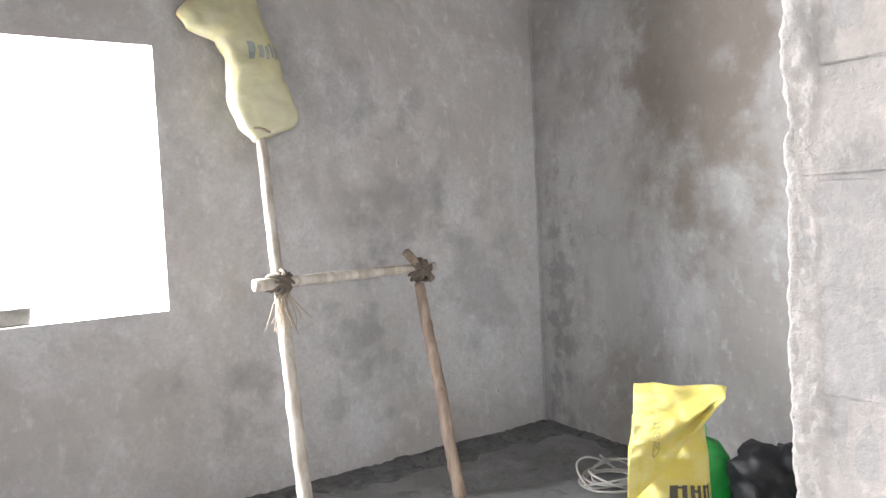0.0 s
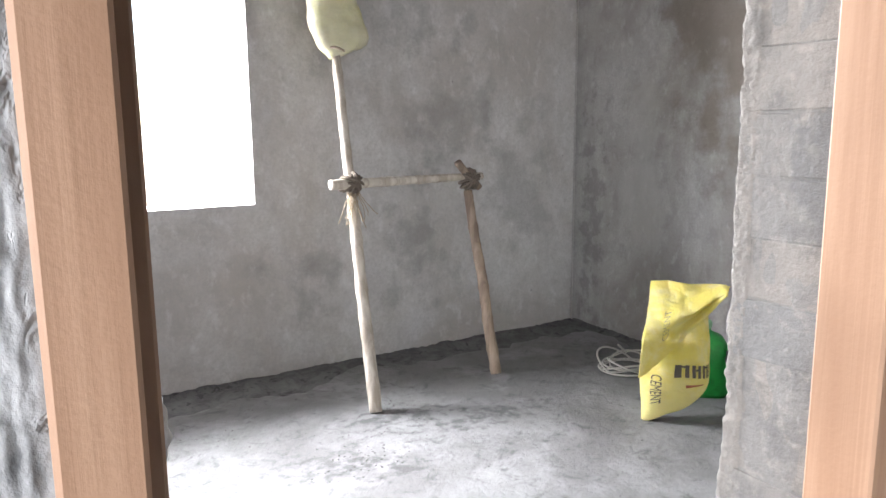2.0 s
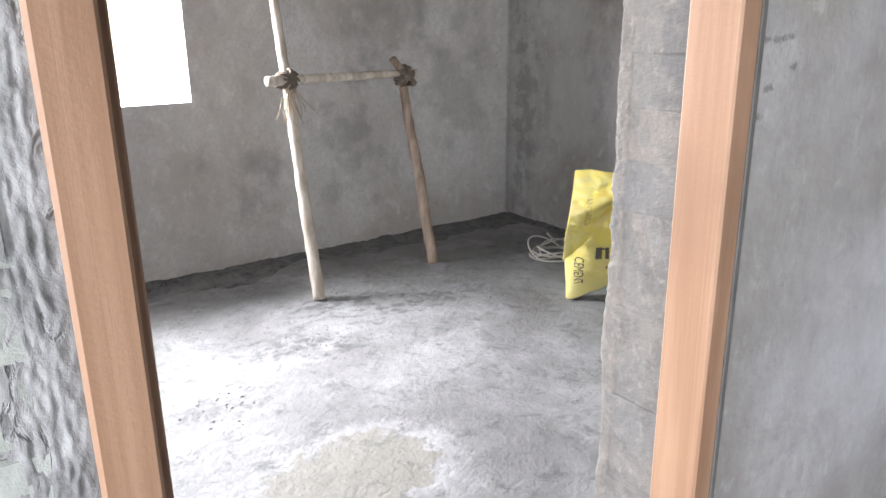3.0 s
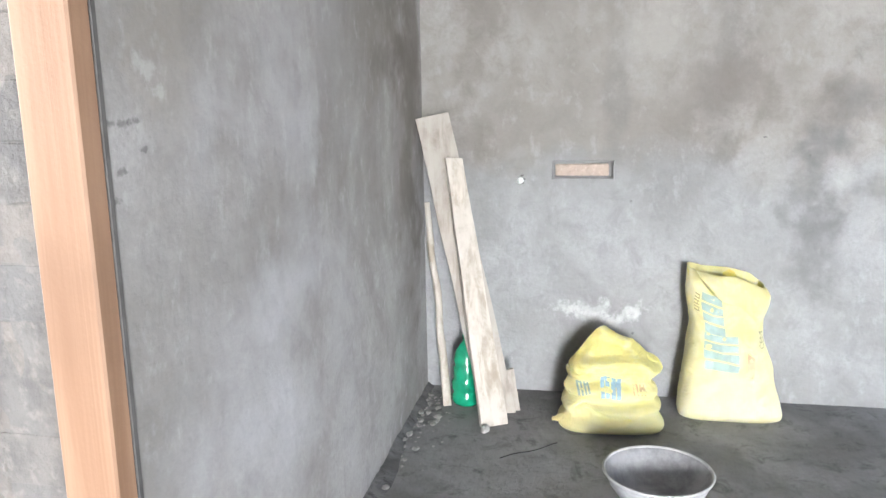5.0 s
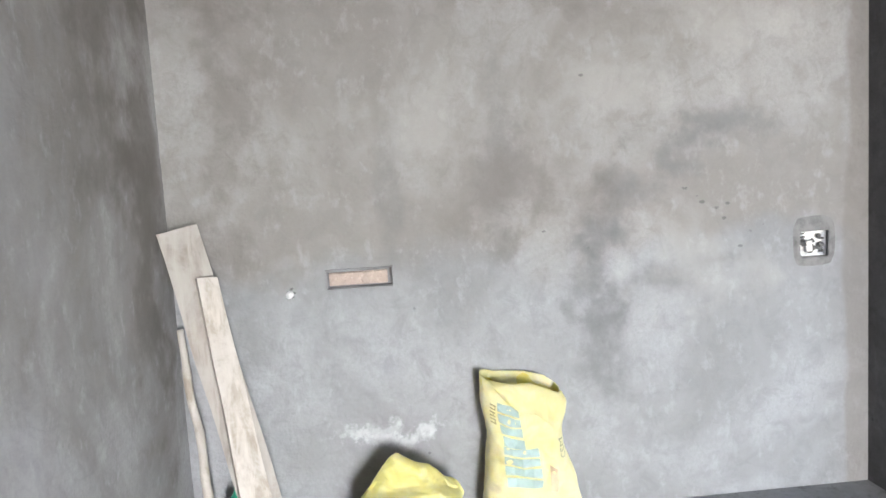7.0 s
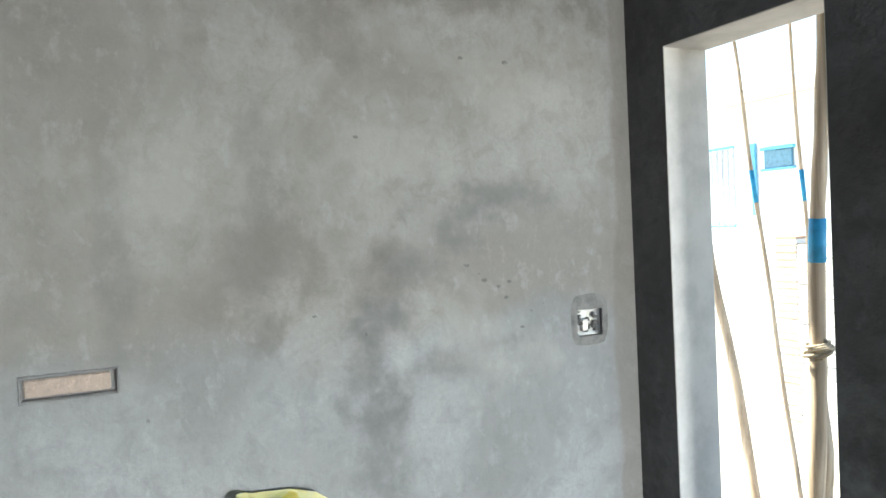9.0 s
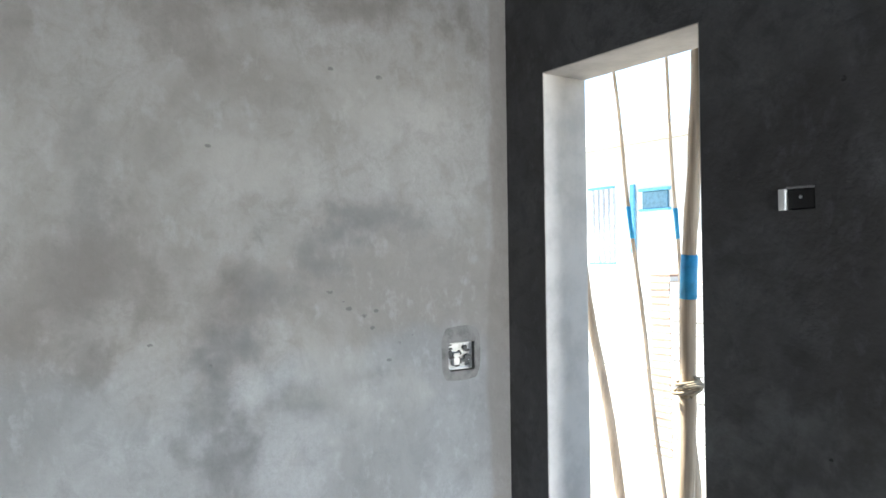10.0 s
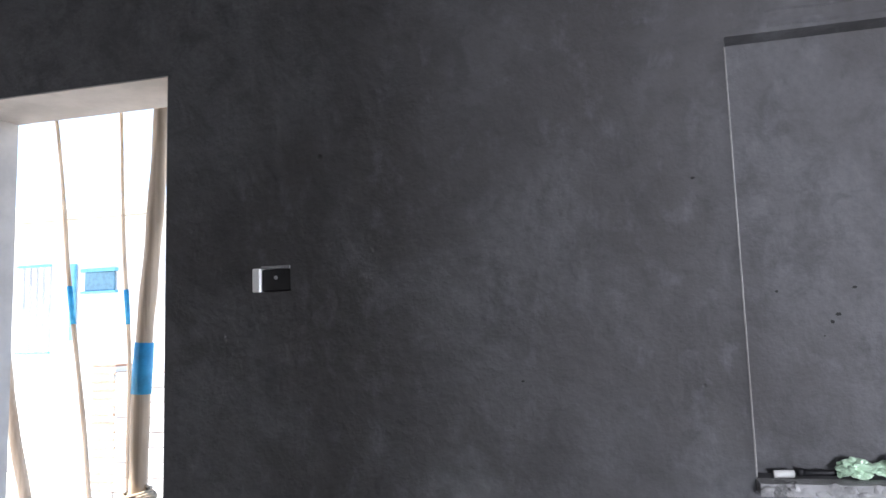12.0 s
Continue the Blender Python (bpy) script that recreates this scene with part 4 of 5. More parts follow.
def rope_coil():
    rng = random.Random(11)
    bm = bmesh.new()
    for k in range(6):
        cx, cy = 2.36 + rng.uniform(-0.04, 0.05), 2.32 + rng.uniform(-0.05, 0.05)
        rx, ry, tilt, ph = rng.uniform(0.11, 0.17), rng.uniform(0.09, 0.15), rng.uniform(0.0, 0.55), rng.uniform(0, 6)
        pts = []
        for i in range(37):
            a = 2 * math.pi * i / 36
            lift = max(0.0, math.sin(a + ph)) * 0.17 * tilt
            pts.append((cx + rx * math.cos(a), cy + ry * math.sin(a), 0.007 + 0.008 * k * 0.5 + lift))
        tube(bm, pts, 0.0055, 7)
    pts = [(2.42 - 0.02 * i, 2.40 - 0.012 * i, 0.06 + 0.012 * i) for i in range(9)]
    tube(bm, pts, 0.006, 7)
    ob = mesh_object("rope_coil", bm, M_ROPE, smooth=True)
    return tagged(ob, "loose coil of pale rope on the cement floor", "rope")


rope_coil()


def mortar_pan(at, label, s=1.0):
    ob = thing("mortar_pan", label, "pan", "mortar pans", at)
    bm = bmesh.new()
    lathe(bm, [(r * s, z * s) for r, z in ((0.001, 0.004), (0.10, 0.0), (0.135, 0.012), (0.170, 0.062), (0.190, 0.108), (0.186, 0.110), (0.164, 0.066), (0.130, 0.020), (0.10, 0.008), (0.001, 0.010))], 48)
    for v in bm.verts:
        v.co += crumple(v.co, 0.003, 18, 2)
        v.co.z = max(v.co.z, 0.0)
    part("bowl", bm, M_PAN, ob, "cement-caked grey iron bowl", True)
    bm = bmesh.new()
    pts = [(0.190 * s * math.cos(a), 0.190 * s * math.sin(a), 0.110 * s) for a in [2 * math.pi * i / 48 for i in range(49)]]
    tube(bm, pts, 0.0055 * s, 8, cap=False)
    part("rim", bm, M_PAN_RIM, ob, "worn bright rolled rim", True)
    for sgn in (1, -1):
        bm = bmesh.new()
        tube(bm, [(sgn * (0.176 + 0.024 * math.sin(math.pi * t)) * s, (-0.05 + 0.10 * t) * s, (0.085 + 0.012 * math.sin(math.pi * t)) * s) for t in [i / 10 for i in range(11)]], 0.005 * s, 7)
        part("handle", bm, M_PAN, ob, smooth=True)
    return ob


pan = mortar_pan(pose(1.812, -0.970, 0.002, 0, 0, 25), "grey iron mortar pan caked with cement on the floor", 0.93)
mortar_pan(pose(2.37, 1.19, 0.002, 0, 0, 70), "grey iron mortar pan with bright rim in the shade", 0.9)


def lone_brick(name, lo, hi, label, seed, mat=None):
    bm = bmesh.new()
    box(bm, lo, hi, 0.006, wobble=0.003, rng=random.Random(seed))
    return tagged(mesh_object(name, bm, mat or M_BRICK), label, "brick")


lone_brick("brick", (-0.135, 3.28, 0.942), (0.078, 3.385, 1.014), "pale grey brick lying on the window sill", 4)


# ---- hall: planks, stick, bottle ----
def plank(name, foot, head, width, thickness, face, label, mat, group="planks in the corner", seed=0, top=1.0):
    """A rough board from foot to head; face is the direction of its wide side's normal."""
    a, b = Vector(foot), Vector(head)
    z = (b - a).normalized()
    y = (Vector(face) - z * Vector(face).dot(z)).normalized()
    x = y.cross(z)
    n = (b - a).length
    bm = bmesh.new()
    steps = 16
    rings = []
    for i in range(steps + 1):
        t = i / steps
        w = width / 2 * (1 + (top - 1) * t + 0.05 * noise.noise(Vector((seed, t * 5, 1))))
        c = a + z * n * t
        e = 0.004 * noise.noise(Vector((seed, t * 4, 7)))
        ring = [(-w, -thickness / 2), (-w + 0.004, -thickness / 2 - 0.001), (w - 0.004, -thickness / 2), (w, -thickness / 2 + 0.004), (w, thickness / 2), (-w, thickness / 2)]
        off = 0.0
        rings.append([bm.verts.new(c + x * (px + e) + y * py + z * (off + (0.012 * noise.noise(Vector((px * 40, seed, i))) if i == steps else 0))) for px, py in ring])
    for p, q in zip(rings, rings[1:]):
        for k in range(6):
            bm.faces.new((p[k], p[(k + 1) % 6], q[(k + 1) % 6], q[k]))
    bm.faces.new(rings[0][::-1])
    bm.faces.new(rings[-1])
    for v in bm.verts:
        if (v.co - a).dot(z) < 0.03:
            v.co -= z * max(0, (v.co.z - 0.001) / z.z)
    bmesh.ops.recalc_face_normals(bm, faces=bm.faces[:])
    return tagged(mesh_object(name, bm, mat), label, "plank", group)


plank("wooden_plank", (2.455, -0.368, 0.0), (2.61, -0.066, 1.268), 0.145, 0.028, (-1, -0.25, 0.2), "tall grey weathered wooden plank leaning in the corner", M_PLANK_GREY, seed=1)
plank("wooden_plank", (2.325, -0.362, 0.0), (2.565, -0.165, 1.088), 0.118, 0.030, (-1, -0.55, 0.2), "shorter pale cement-dusted plank leaning on another", M_PLANK, seed=5, top=0.62)
plank("wooden_plank", (2.49, -0.435, 0.0), (2.53, -0.405, 0.17), 0.042, 0.022, (-1, -0.3, 0.2), "short dark offcut board behind the planks", M_PLANK_GREY, seed=9)
bm = bmesh.new()
p, r = limb((2.50, -0.135, 0.0), (2.68, -0.022, 0.885), 0.020, 0.013, 20, 0.012, 17, (0.3, 0.55, 0.8))
tube(bm, p, r, 10, 0.15, 3)
tagged(mesh_object("wooden_stick", bm, M_PLANK, smooth=True), "crooked pale peeled stick leaning in the corner", "stick")


def green_bottle():
    ob = thing("plastic_bottle", "dark green crumpled plastic bottle standing by the planks", "bottle", at=pose(2.53, -0.215, 0.0, 0, 4, 0))
    bm = bmesh.new()
    prof = [(0.001, 0.006), (0.050, 0.002), (0.060, 0.014), (0.062, 0.045), (0.057, 0.060), (0.062, 0.075), (0.062, 0.105), (0.056, 0.120), (0.061, 0.135), (0.061, 0.170), (0.055, 0.185), (0.058, 0.205), (0.046, 0.245), (0.019, 0.285), (0.015, 0.300)]
    lathe(bm, prof, 28)
    for v in bm.verts:
        if v.co.z > 0.02:
            v.co += Vector((v.co.x, v.co.y, 0)) * 0.16 * noise.noise(v.co * 22)
    part("bottle_body", bm, M_GREEN_PET, ob, smooth=True)
    bm = bmesh.new()
    lathe(bm, ((0.001, 0.301), (0.017, 0.299), (0.018, 0.317), (0.001, 0.319)), 18)
    part("cap", bm, M_GREEN_PET, ob, smooth=True)
    return ob


green_bottle()


# ---- hall: wall fittings ----
def slot_brick():
    bm = bmesh.new()
    box(bm, (2.751, -0.822, 0.999), (2.771, -0.590, 1.050), 0.004, wobble=0.002, rng=random.Random(2))
    return tagged(mesh_object("exposed_brick", bm, M_CLAY_PALE), "dusty pale clay brick showing in a chased wall slot", "brick")


slot_brick()


def ragged_frame(name, y0, y1, z0, z1, w, x, mat, label, category, seed):
    """A hand-thrown mortar lip round an opening in the wall."""
    bm = bmesh.new()
    rng = random.Random(seed)
    inner, outer = [], []
    n = 12
    ring = [(y0 + (y1 - y0) * i / n, z0) for i in range(n)] + [(y1, z0 + (z1 - z0) * i / n) for i in range(n)] + [(y1 - (y1 - y0) * i / n, z1) for i in range(n)] + [(y0, z1 - (z1 - z0) * i / n) for i in range(n)]
    cy, cz = (y0 + y1) / 2, (z0 + z1) / 2
    rows = []
    for k, (grow, depth) in enumerate(((0.0, 0.001), (0.10, 0.007), (0.6, 0.008), (1.0, -0.001))):
        row = []
        for y, z in ring:
            dy, dz = math.copysign(1, y - cy) * (abs(y - cy) > abs(y1 - y0) * 0.49), math.copysign(1, z - cz) * (abs(z - cz) > abs(z1 - z0) * 0.49)
            g = w * grow * (0.7 + 0.6 * rng.random() if k > 1 else 1)
            row.append(bm.verts.new((x - depth - (0.003 * rng.random() if 0 < k < 3 else 0), y + dy * g, z + dz * g)))
        rows.append(row)
    for a, b in zip(rows, rows[1:]):
        for i in range(len(ring)):
            j = (i + 1) % len(ring)
            bm.faces.new((a[i], b[i], b[j], a[j]))
    bmesh.ops.recalc_face_normals(bm, faces=bm.faces[:])
    return tagged(mesh_object(name, bm, mat), label, category)


def switch_box():
    ob = thing("switch_box", "open metal switch box set in a rough mortar patch", "switch box")
    bm = bmesh.new()
    y0, y1, z0, z1 = -2.632, -2.517, 0.985, 1.085
    t = 0.003
    for lo, hi in (((2.745, y0, z0), (2.764, y1, z0 + t)), ((2.745, y0, z1 - t), (2.764, y1, z1)), ((2.745, y0, z0 + t), (2.764, y0 + t, z1 - t)), ((2.745, y1 - t, z0 + t), (2.764, y1, z1 - t)), ((2.760, y0 + t, z0 + t), (2.764, y1 - t, z1 - t))):
        box(bm, lo, hi)
    part("metal_box", bm, M_STEEL, ob, "bright galvanised steel box")
    rng = random.Random(3)
    bm = bmesh.new()
    for k in range(26):
        c = (2.752 + rng.uniform(-0.004, 0.004), rng.uniform(y0 + 0.012, y1 - 0.012), z0 + 0.012 + abs(rng.gauss(0, 0.034)))
        rock(bm, c, (0.006, rng.uniform(0.006, 0.016), rng.uniform(0.005, 0.012)), k)
    tagged(part("mortar_fill", bm, M_CRUMB, ob, "dark crumbly mortar inside the box"), kind="stuff")
    bm = bmesh.new()
    box(bm, (2.744, -2.575, 1.0), (2.760, -2.545, 1.05), 0.003, m=None)
    part("bracket", bm, M_STEEL, ob)
    bm = bmesh.new()
    cy, cz, rings = (y0 + y1) / 2, (z0 + z1) / 2 + 0.012, []
    for k in range(7):
        t = k / 6
        ring = []
        for i in range(48):
            ang = 2 * math.pi * i / 48
            c, s = math.cos(ang), math.sin(ang)
            e = 0.5 if k else 0.12
            sy, sz = math.copysign(abs(c) ** e, c), math.copysign(abs(s) ** e, s)
            ry, rz = 0.060 + 0.030 * t, 0.0535 + 0.050 * t
            w = 0.007 * t * noise.noise(Vector((c * 2, s * 2, 4)))
            h = 0.006 * math.sin(math.pi * min(1, t * 1.1 + 0.12)) + 0.003 * noise.noise(Vector((c * 3 + t * 5, s * 3, 1))) * (t < 0.99)
            ring.append(bm.verts.new((2.7345 - max(h, 0.0003 if t < 0.99 else -0.001), cy + sy * (ry + w), cz - 0.012 * (1 - t) + sz * (rz + w))))
        rings.append(ring)
    for ra, rb in zip(rings, rings[1:]):
        for i in range(48):
            bm.faces.new((ra[i], rb[i], rb[(i + 1) % 48], ra[(i + 1) % 48]))
    bmesh.ops.recalc_face_normals(bm, faces=bm.faces[:])
    part("mortar_surround", bm, M_JOINT, ob, "dark rough mortar packed round the box", True)
    return ob


switch_box()
ragged_frame("mortar_lip", -0.838, -0.584, 0.990, 1.060, 0.006, 2.735, M_EAST, "ragged mortar lip round the wall slot", "mortar", 8)


def pipe_stub():
    ob = thing("conduit_stub", "white plastic conduit end in a chipped wall hole", "conduit", at=pose(2.738, -0.44, 0.98))
    bm = bmesh.new()
    tube(bm, [(0.012, 0, 0), (-0.010, 0.003, -0.001), (-0.020, 0.006, -0.004)], [0.014, 0.014, 0.012], 14)
    part("conduit", bm, M_WHITE, ob, smooth=True)
    bm = bmesh.new()
    rng = random.Random(7)
    for k in range(3):
        a = 2.2 + k * 0.9
        rock(bm, (0.0, 0.022 * math.cos(a) + 0.008, 0.020 * math.sin(a) + 0.004), (0.004, 0.010, 0.007), k)
    part("chipped_edge", bm, M_CRUMB, ob)
    return ob


pipe_stub()


def socket_box():
    ob = thing("socket_box", "small black recessed socket box with white side", "socket box")
    bm = bmesh.new()
    box(bm, (1.485, -2.848, 1.524), (1.560, -2.815, 1.577), 0.002)
    part("box_inside", bm, M_BLACK, ob, "black box back")
    bm = bmesh.new()
    box(bm, (1.562, -2.840, 1.522), (1.582, -2.805, 1.580), 0.002)
    part("side", bm, M_WHITE, ob, "white plastic side")
    bm = bmesh.new()
    box(bm, (1.482, -2.838, 1.578), (1.560, -2.806, 1.585), 0.0015)
    part("top_edge", bm, M_MORTAR, ob)
    bm = bmesh.new()
    bmesh.ops.create_icosphere(bm, subdivisions=2, radius=0.005, matrix=Matrix.Translation((1.522, -2.812, 1.556)))
    part("screw", bm, M_STEEL, ob, smooth=True)
    return ob


socket_box()


# ---- hall: wall recess and what lies in it ----
bm = bmesh.new()
for k in range(46):
    rng = random.Random(k)
    x = 0.46 - k * 0.024
    rock(bm, (x, -2.752 + rng.uniform(-0.004, 0.003), 1.092 + rng.uniform(-0.006, 0.004)), (rng.uniform(0.010, 0.018), 0.006, rng.uniform(0.006, 0.012)), k)
tagged(mesh_object("sill_edge", bm, M_MORTAR), "crumbled mortar edge of the recess sill", kind="structure")
bm = bmesh.new()
for z, d in ((2.035, 0.012), (2.065, 0.008)):
    pts = [(0.38 - 0.05 * i, -2.812 + 0.002 * math.sin(i), z + 0.002 * math.sin(i * 2.1)) for i in range(22)]
    tube(bm, pts, d * 0.7, 6)
# Pale bead added as the highlight on the recess edge.
arris = bmesh.new()
tube(arris, [(0.468, -2.8095, 1.106 + 0.089 * i) for i in range(11)], 0.0018, 6)
tagged(mesh_object("recess_edge_highlight", arris, M_PLAIN), "pale bead along the recess edge for the light it catches", kind="structure")
tagged(mesh_object("lintel_ridge", bm, M_SOUTH), "trowel ridges in the render over the recess", kind="structure")
bm = bmesh.new()
tube(bm, [(0.436, -2.815, 1.1115), (0.398, -2.820, 1.1115)], 0.0075, 12)
tagged(mesh_object("pipe_offcut", bm, M_WHITE, smooth=True), "short white plastic pipe offcut on the recess sill", "pipe")
bm = bmesh.new()
tube(bm, [(0.385, -2.835, 1.110), (0.32, -2.845, 1.110), (0.27, -2.840, 1.110)], 0.006, 10)
tube(bm, [(0.388, -2.834, 1.112), (0.376, -2.836, 1.112)], 0.008, 10)
tagged(mesh_object("tool_rod", bm, M_BLACK, smooth=True), "black metal rod lying on the recess sill", "rod")


def crumpled_bag(centre, size, seed):
    bm = bmesh.new()
    made = bmesh.ops.create_icosphere(bm, subdivisions=4, radius=1.0)["verts"]
    for v in made:
        n = v.co.normalized()
        k = 0.8 + 0.5 * noise.noise(n * 2.1 + Vector((seed, 0, 0))) + 0.22 * fold(n * 4 + Vector((seed, 1, 0)))
        v.co = Vector((n.x * size[0] * k, n.y * size[1] * k, max(-0.7, n.z) * size[2] * k))
    low = min(v.co.z for v in made)
    for v in made:
        v.co += Vector(centre) + Vector((0, 0, -low))
    return bm


tagged(mesh_object("plastic_bag", crumpled_bag((0.285, -2.818, 1.1045), (0.036, 0.028, 0.020), 3), M_CLOTH), "crumpled green and white plastic bag on the recess sill", "bag")
tagged(mesh_object("plastic_bag", crumpled_bag((0.212, -2.822, 1.1045), (0.042, 0.028, 0.022), 8), M_CLOTH), "crumpled pale green plastic bag on the recess sill", "bag")

tagged(mesh_object("plastic_bag", crumpled_bag((2.545, 1.56, 0.001), (0.20, 0.24, 0.17), 5), M_BLACK, smooth=True), "crumpled black plastic bag on the floor behind the can", "bag")

# ---- plaster droppings along the wall foot ----
def droppings(name, place, length, width, height, seed, label):
    """A low uneven bank of fallen mortar: place(along, out, up)."""
    bm, nu, nv = bmesh.new(), int(length / 0.018), 16
    grid = []
    for i in range(nu + 1):
        a = length * i / nu
        reach = width * (0.62 + 0.75 * noise.noise(Vector((a * 2.1, seed, 0))) + 0.25 * noise.noise(Vector((a * 9, seed, 3))))
        reach = max(0.03, reach)
        row = []
        for j in range(nv + 1):
            t = j / nv
            q = Vector((a * 16, t * reach * 16, seed))
            up = height * (1 - t) ** 1.5 * (0.7 + 0.6 * noise.noise(q * 0.4)) + 0.007 * fold(q) * (1 - t) + 0.003 * noise.noise(q * 2.7)
            row.append(bm.verts.new(place(a, reach * t, max(up, 0.0) * min(1, 4 * (1 - t)) + (0.0005 if j < nv else -0.003))))
        grid.append(row)
    for p, q in zip(grid, grid[1:]):
        for j in range(nv):
            bm.faces.new((p[j], q[j], q[j + 1], p[j + 1]))
    bmesh.ops.recalc_face_normals(bm, faces=bm.faces[:])
    return tagged(mesh_object(name, bm, M_SHADED_MORTAR, smooth=True), label, kind="structure")


# Fallen mortar whose dark tone also carries the shade at the wall foot.
M_SHADED_MORTAR = mortar_material("shade_dark_mortar", 0.13)
droppings("mortar_bank_window", lambda a, o, u: Vector((-1.48 + a, 3.252 - o, u)), 4.23, 0.36, 0.020, 3, "fallen mortar banked along the window wall foot, darkened for the shade")
droppings("mortar_bank_side", lambda a, o, u: Vector((2.772 - o, 0.30 + a, u)), 2.94, 0.15, 0.018, 8, "fallen mortar along the side wall foot, darkened for the shade")
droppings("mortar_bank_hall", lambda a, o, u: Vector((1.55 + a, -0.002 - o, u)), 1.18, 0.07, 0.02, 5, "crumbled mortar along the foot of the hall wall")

# ---- loose debris ----
rng = random.Random(21)
tagged(mesh_object("pebble", rock(bmesh.new(), (2.262, -0.335, 0.008), (0.028, 0.020, 0.016), 3), M_STONE), "white stone at the foot of the planks", "stone")
bm = bmesh.new()
for k in range(120):
    x, y = 2.62 - abs(rng.gauss(0, 0.42)), -0.02 - abs(rng.gauss(0, 0.07))
    s = rng.uniform(0.002, 0.006) if k % 7 else rng.uniform(0.008, 0.016)
    rock(bm, (x, y, s * 0.2), (s * 1.5, s, s * 0.4), k)
tagged(mesh_object("plaster_chips", bm, M_STONE), "pale plaster chips along the wall foot", "debris", kind="stuff")
bm = bmesh.new()
for k in range(260):
    cx, cy, sp = ((0.52, 2.11, 0.10), (0.95, 2.42, 0.16), (0.10, 1.75, 0.10), (0.72, 2.05, 0.08), (1.5, 1.7, 0.6), (0.4, 2.6, 0.3))[k % 6]
    x, y = rng.gauss(cx, sp), rng.gauss(cy, sp * 0.8)
    s = rng.uniform(0.001, 0.0042)
    if 0.45 < y < 3.2 and -1.3 < x < 2.6:
        rock(bm, (x, y, s * 0.3), (s * 1.4, s, s * 0.6), k)
tagged(mesh_object("mortar_crumbs", bm, M_CRUMB), "dark mortar crumbs scattered on the floor", "debris", kind="stuff")
bm = bmesh.new()
tube(bm, [(2.02 + 0.012 * i, -0.42 - 0.016 * i, 0.004 + 0.004 * math.sin(i * 0.6)) for i in range(14)], 0.0022, 6)
tagged(mesh_object("wire", bm, M_BLACK, smooth=True), "thin dark wire offcut on the floor", "wire")


# ---- outside the front opening ----
def prop(foot, head, r0, r1, band, label, seed, knots, tie=None):
    ob = thing("prop_pole", label, "prop", "shoring props outside")
    bm = bmesh.new()
    p, r = limb(foot, head, r0, r1, 34, 0.02, seed, knots)
    tube(bm, p, r, 12, 0.12, seed)
    part("pole", bm, M_PROP, ob, smooth=True)
    if band:
        bm = bmesh.new()
        n = len(p) - 1
        idx = [i for i in range(n + 1) if band[0] <= p[i].z <= band[1]]
        tube(bm, [p[i] for i in idx], [r[i] * 1.06 + 0.001 for i in idx], 12, 0.12, seed)
        part("paint_band", bm, M_BLUE, ob, "sky-blue painted band", True)
    if tie:
        c = min(p, key=lambda q: abs(q.z - tie))
        part("rope_tie", knot_windings(c, (0.2, 0, 1), (0.1, 0.3, 1), r0 * 1.25, 8, seed), M_JUTE, ob, smooth=True)
    return ob


prop((2.52, -3.55, -0.16), (2.335, -3.55, 2.98), 0.036, 0.026, (1.14, 1.42), "thick crooked peeled prop with a blue band", 31, (0.3, 0.42, 0.55, 0.66, 0.78), 0.90)
prop((2.475, -3.60, -0.16), (2.50, -3.60, 0.98), 0.030, 0.026, None, "short peeled pole tied beside the thick prop", 33, (0.4, 0.8))
prop((3.09, -4.2, -0.16), (3.53, -4.2, 2.99), 0.013, 0.010, (1.46, 1.72), "thin leaning prop with a blue band", 35, (0.4, 0.7))
prop((3.27, -4.6, -0.16), (3.41, -4.6, 2.99), 0.013, 0.010, (1.44, 1.70), "thin upright prop with a blue band", 38, (0.3, 0.6))
prop((2.92, -3.7, -0.16), (3.50, -3.75, 2.75), 0.026, 0.018, None, "leaning peeled prop by the doorway", 41, (0.5,))
prop((2.62, -4.1, -0.16), (2.44, -3.9, 2.99), 0.024, 0.020, None, "brown prop standing behind the others", 47, (0.35, 0.6))

slab = bmesh.new()
box(slab, (1.2, -5.4, 3.0), (4.6, -3.035, 3.12), 0.01)
tagged(mesh_object("sunshade_slab", slab, M_CEIL), "bare concrete sunshade slab over the doorway", kind="structure")


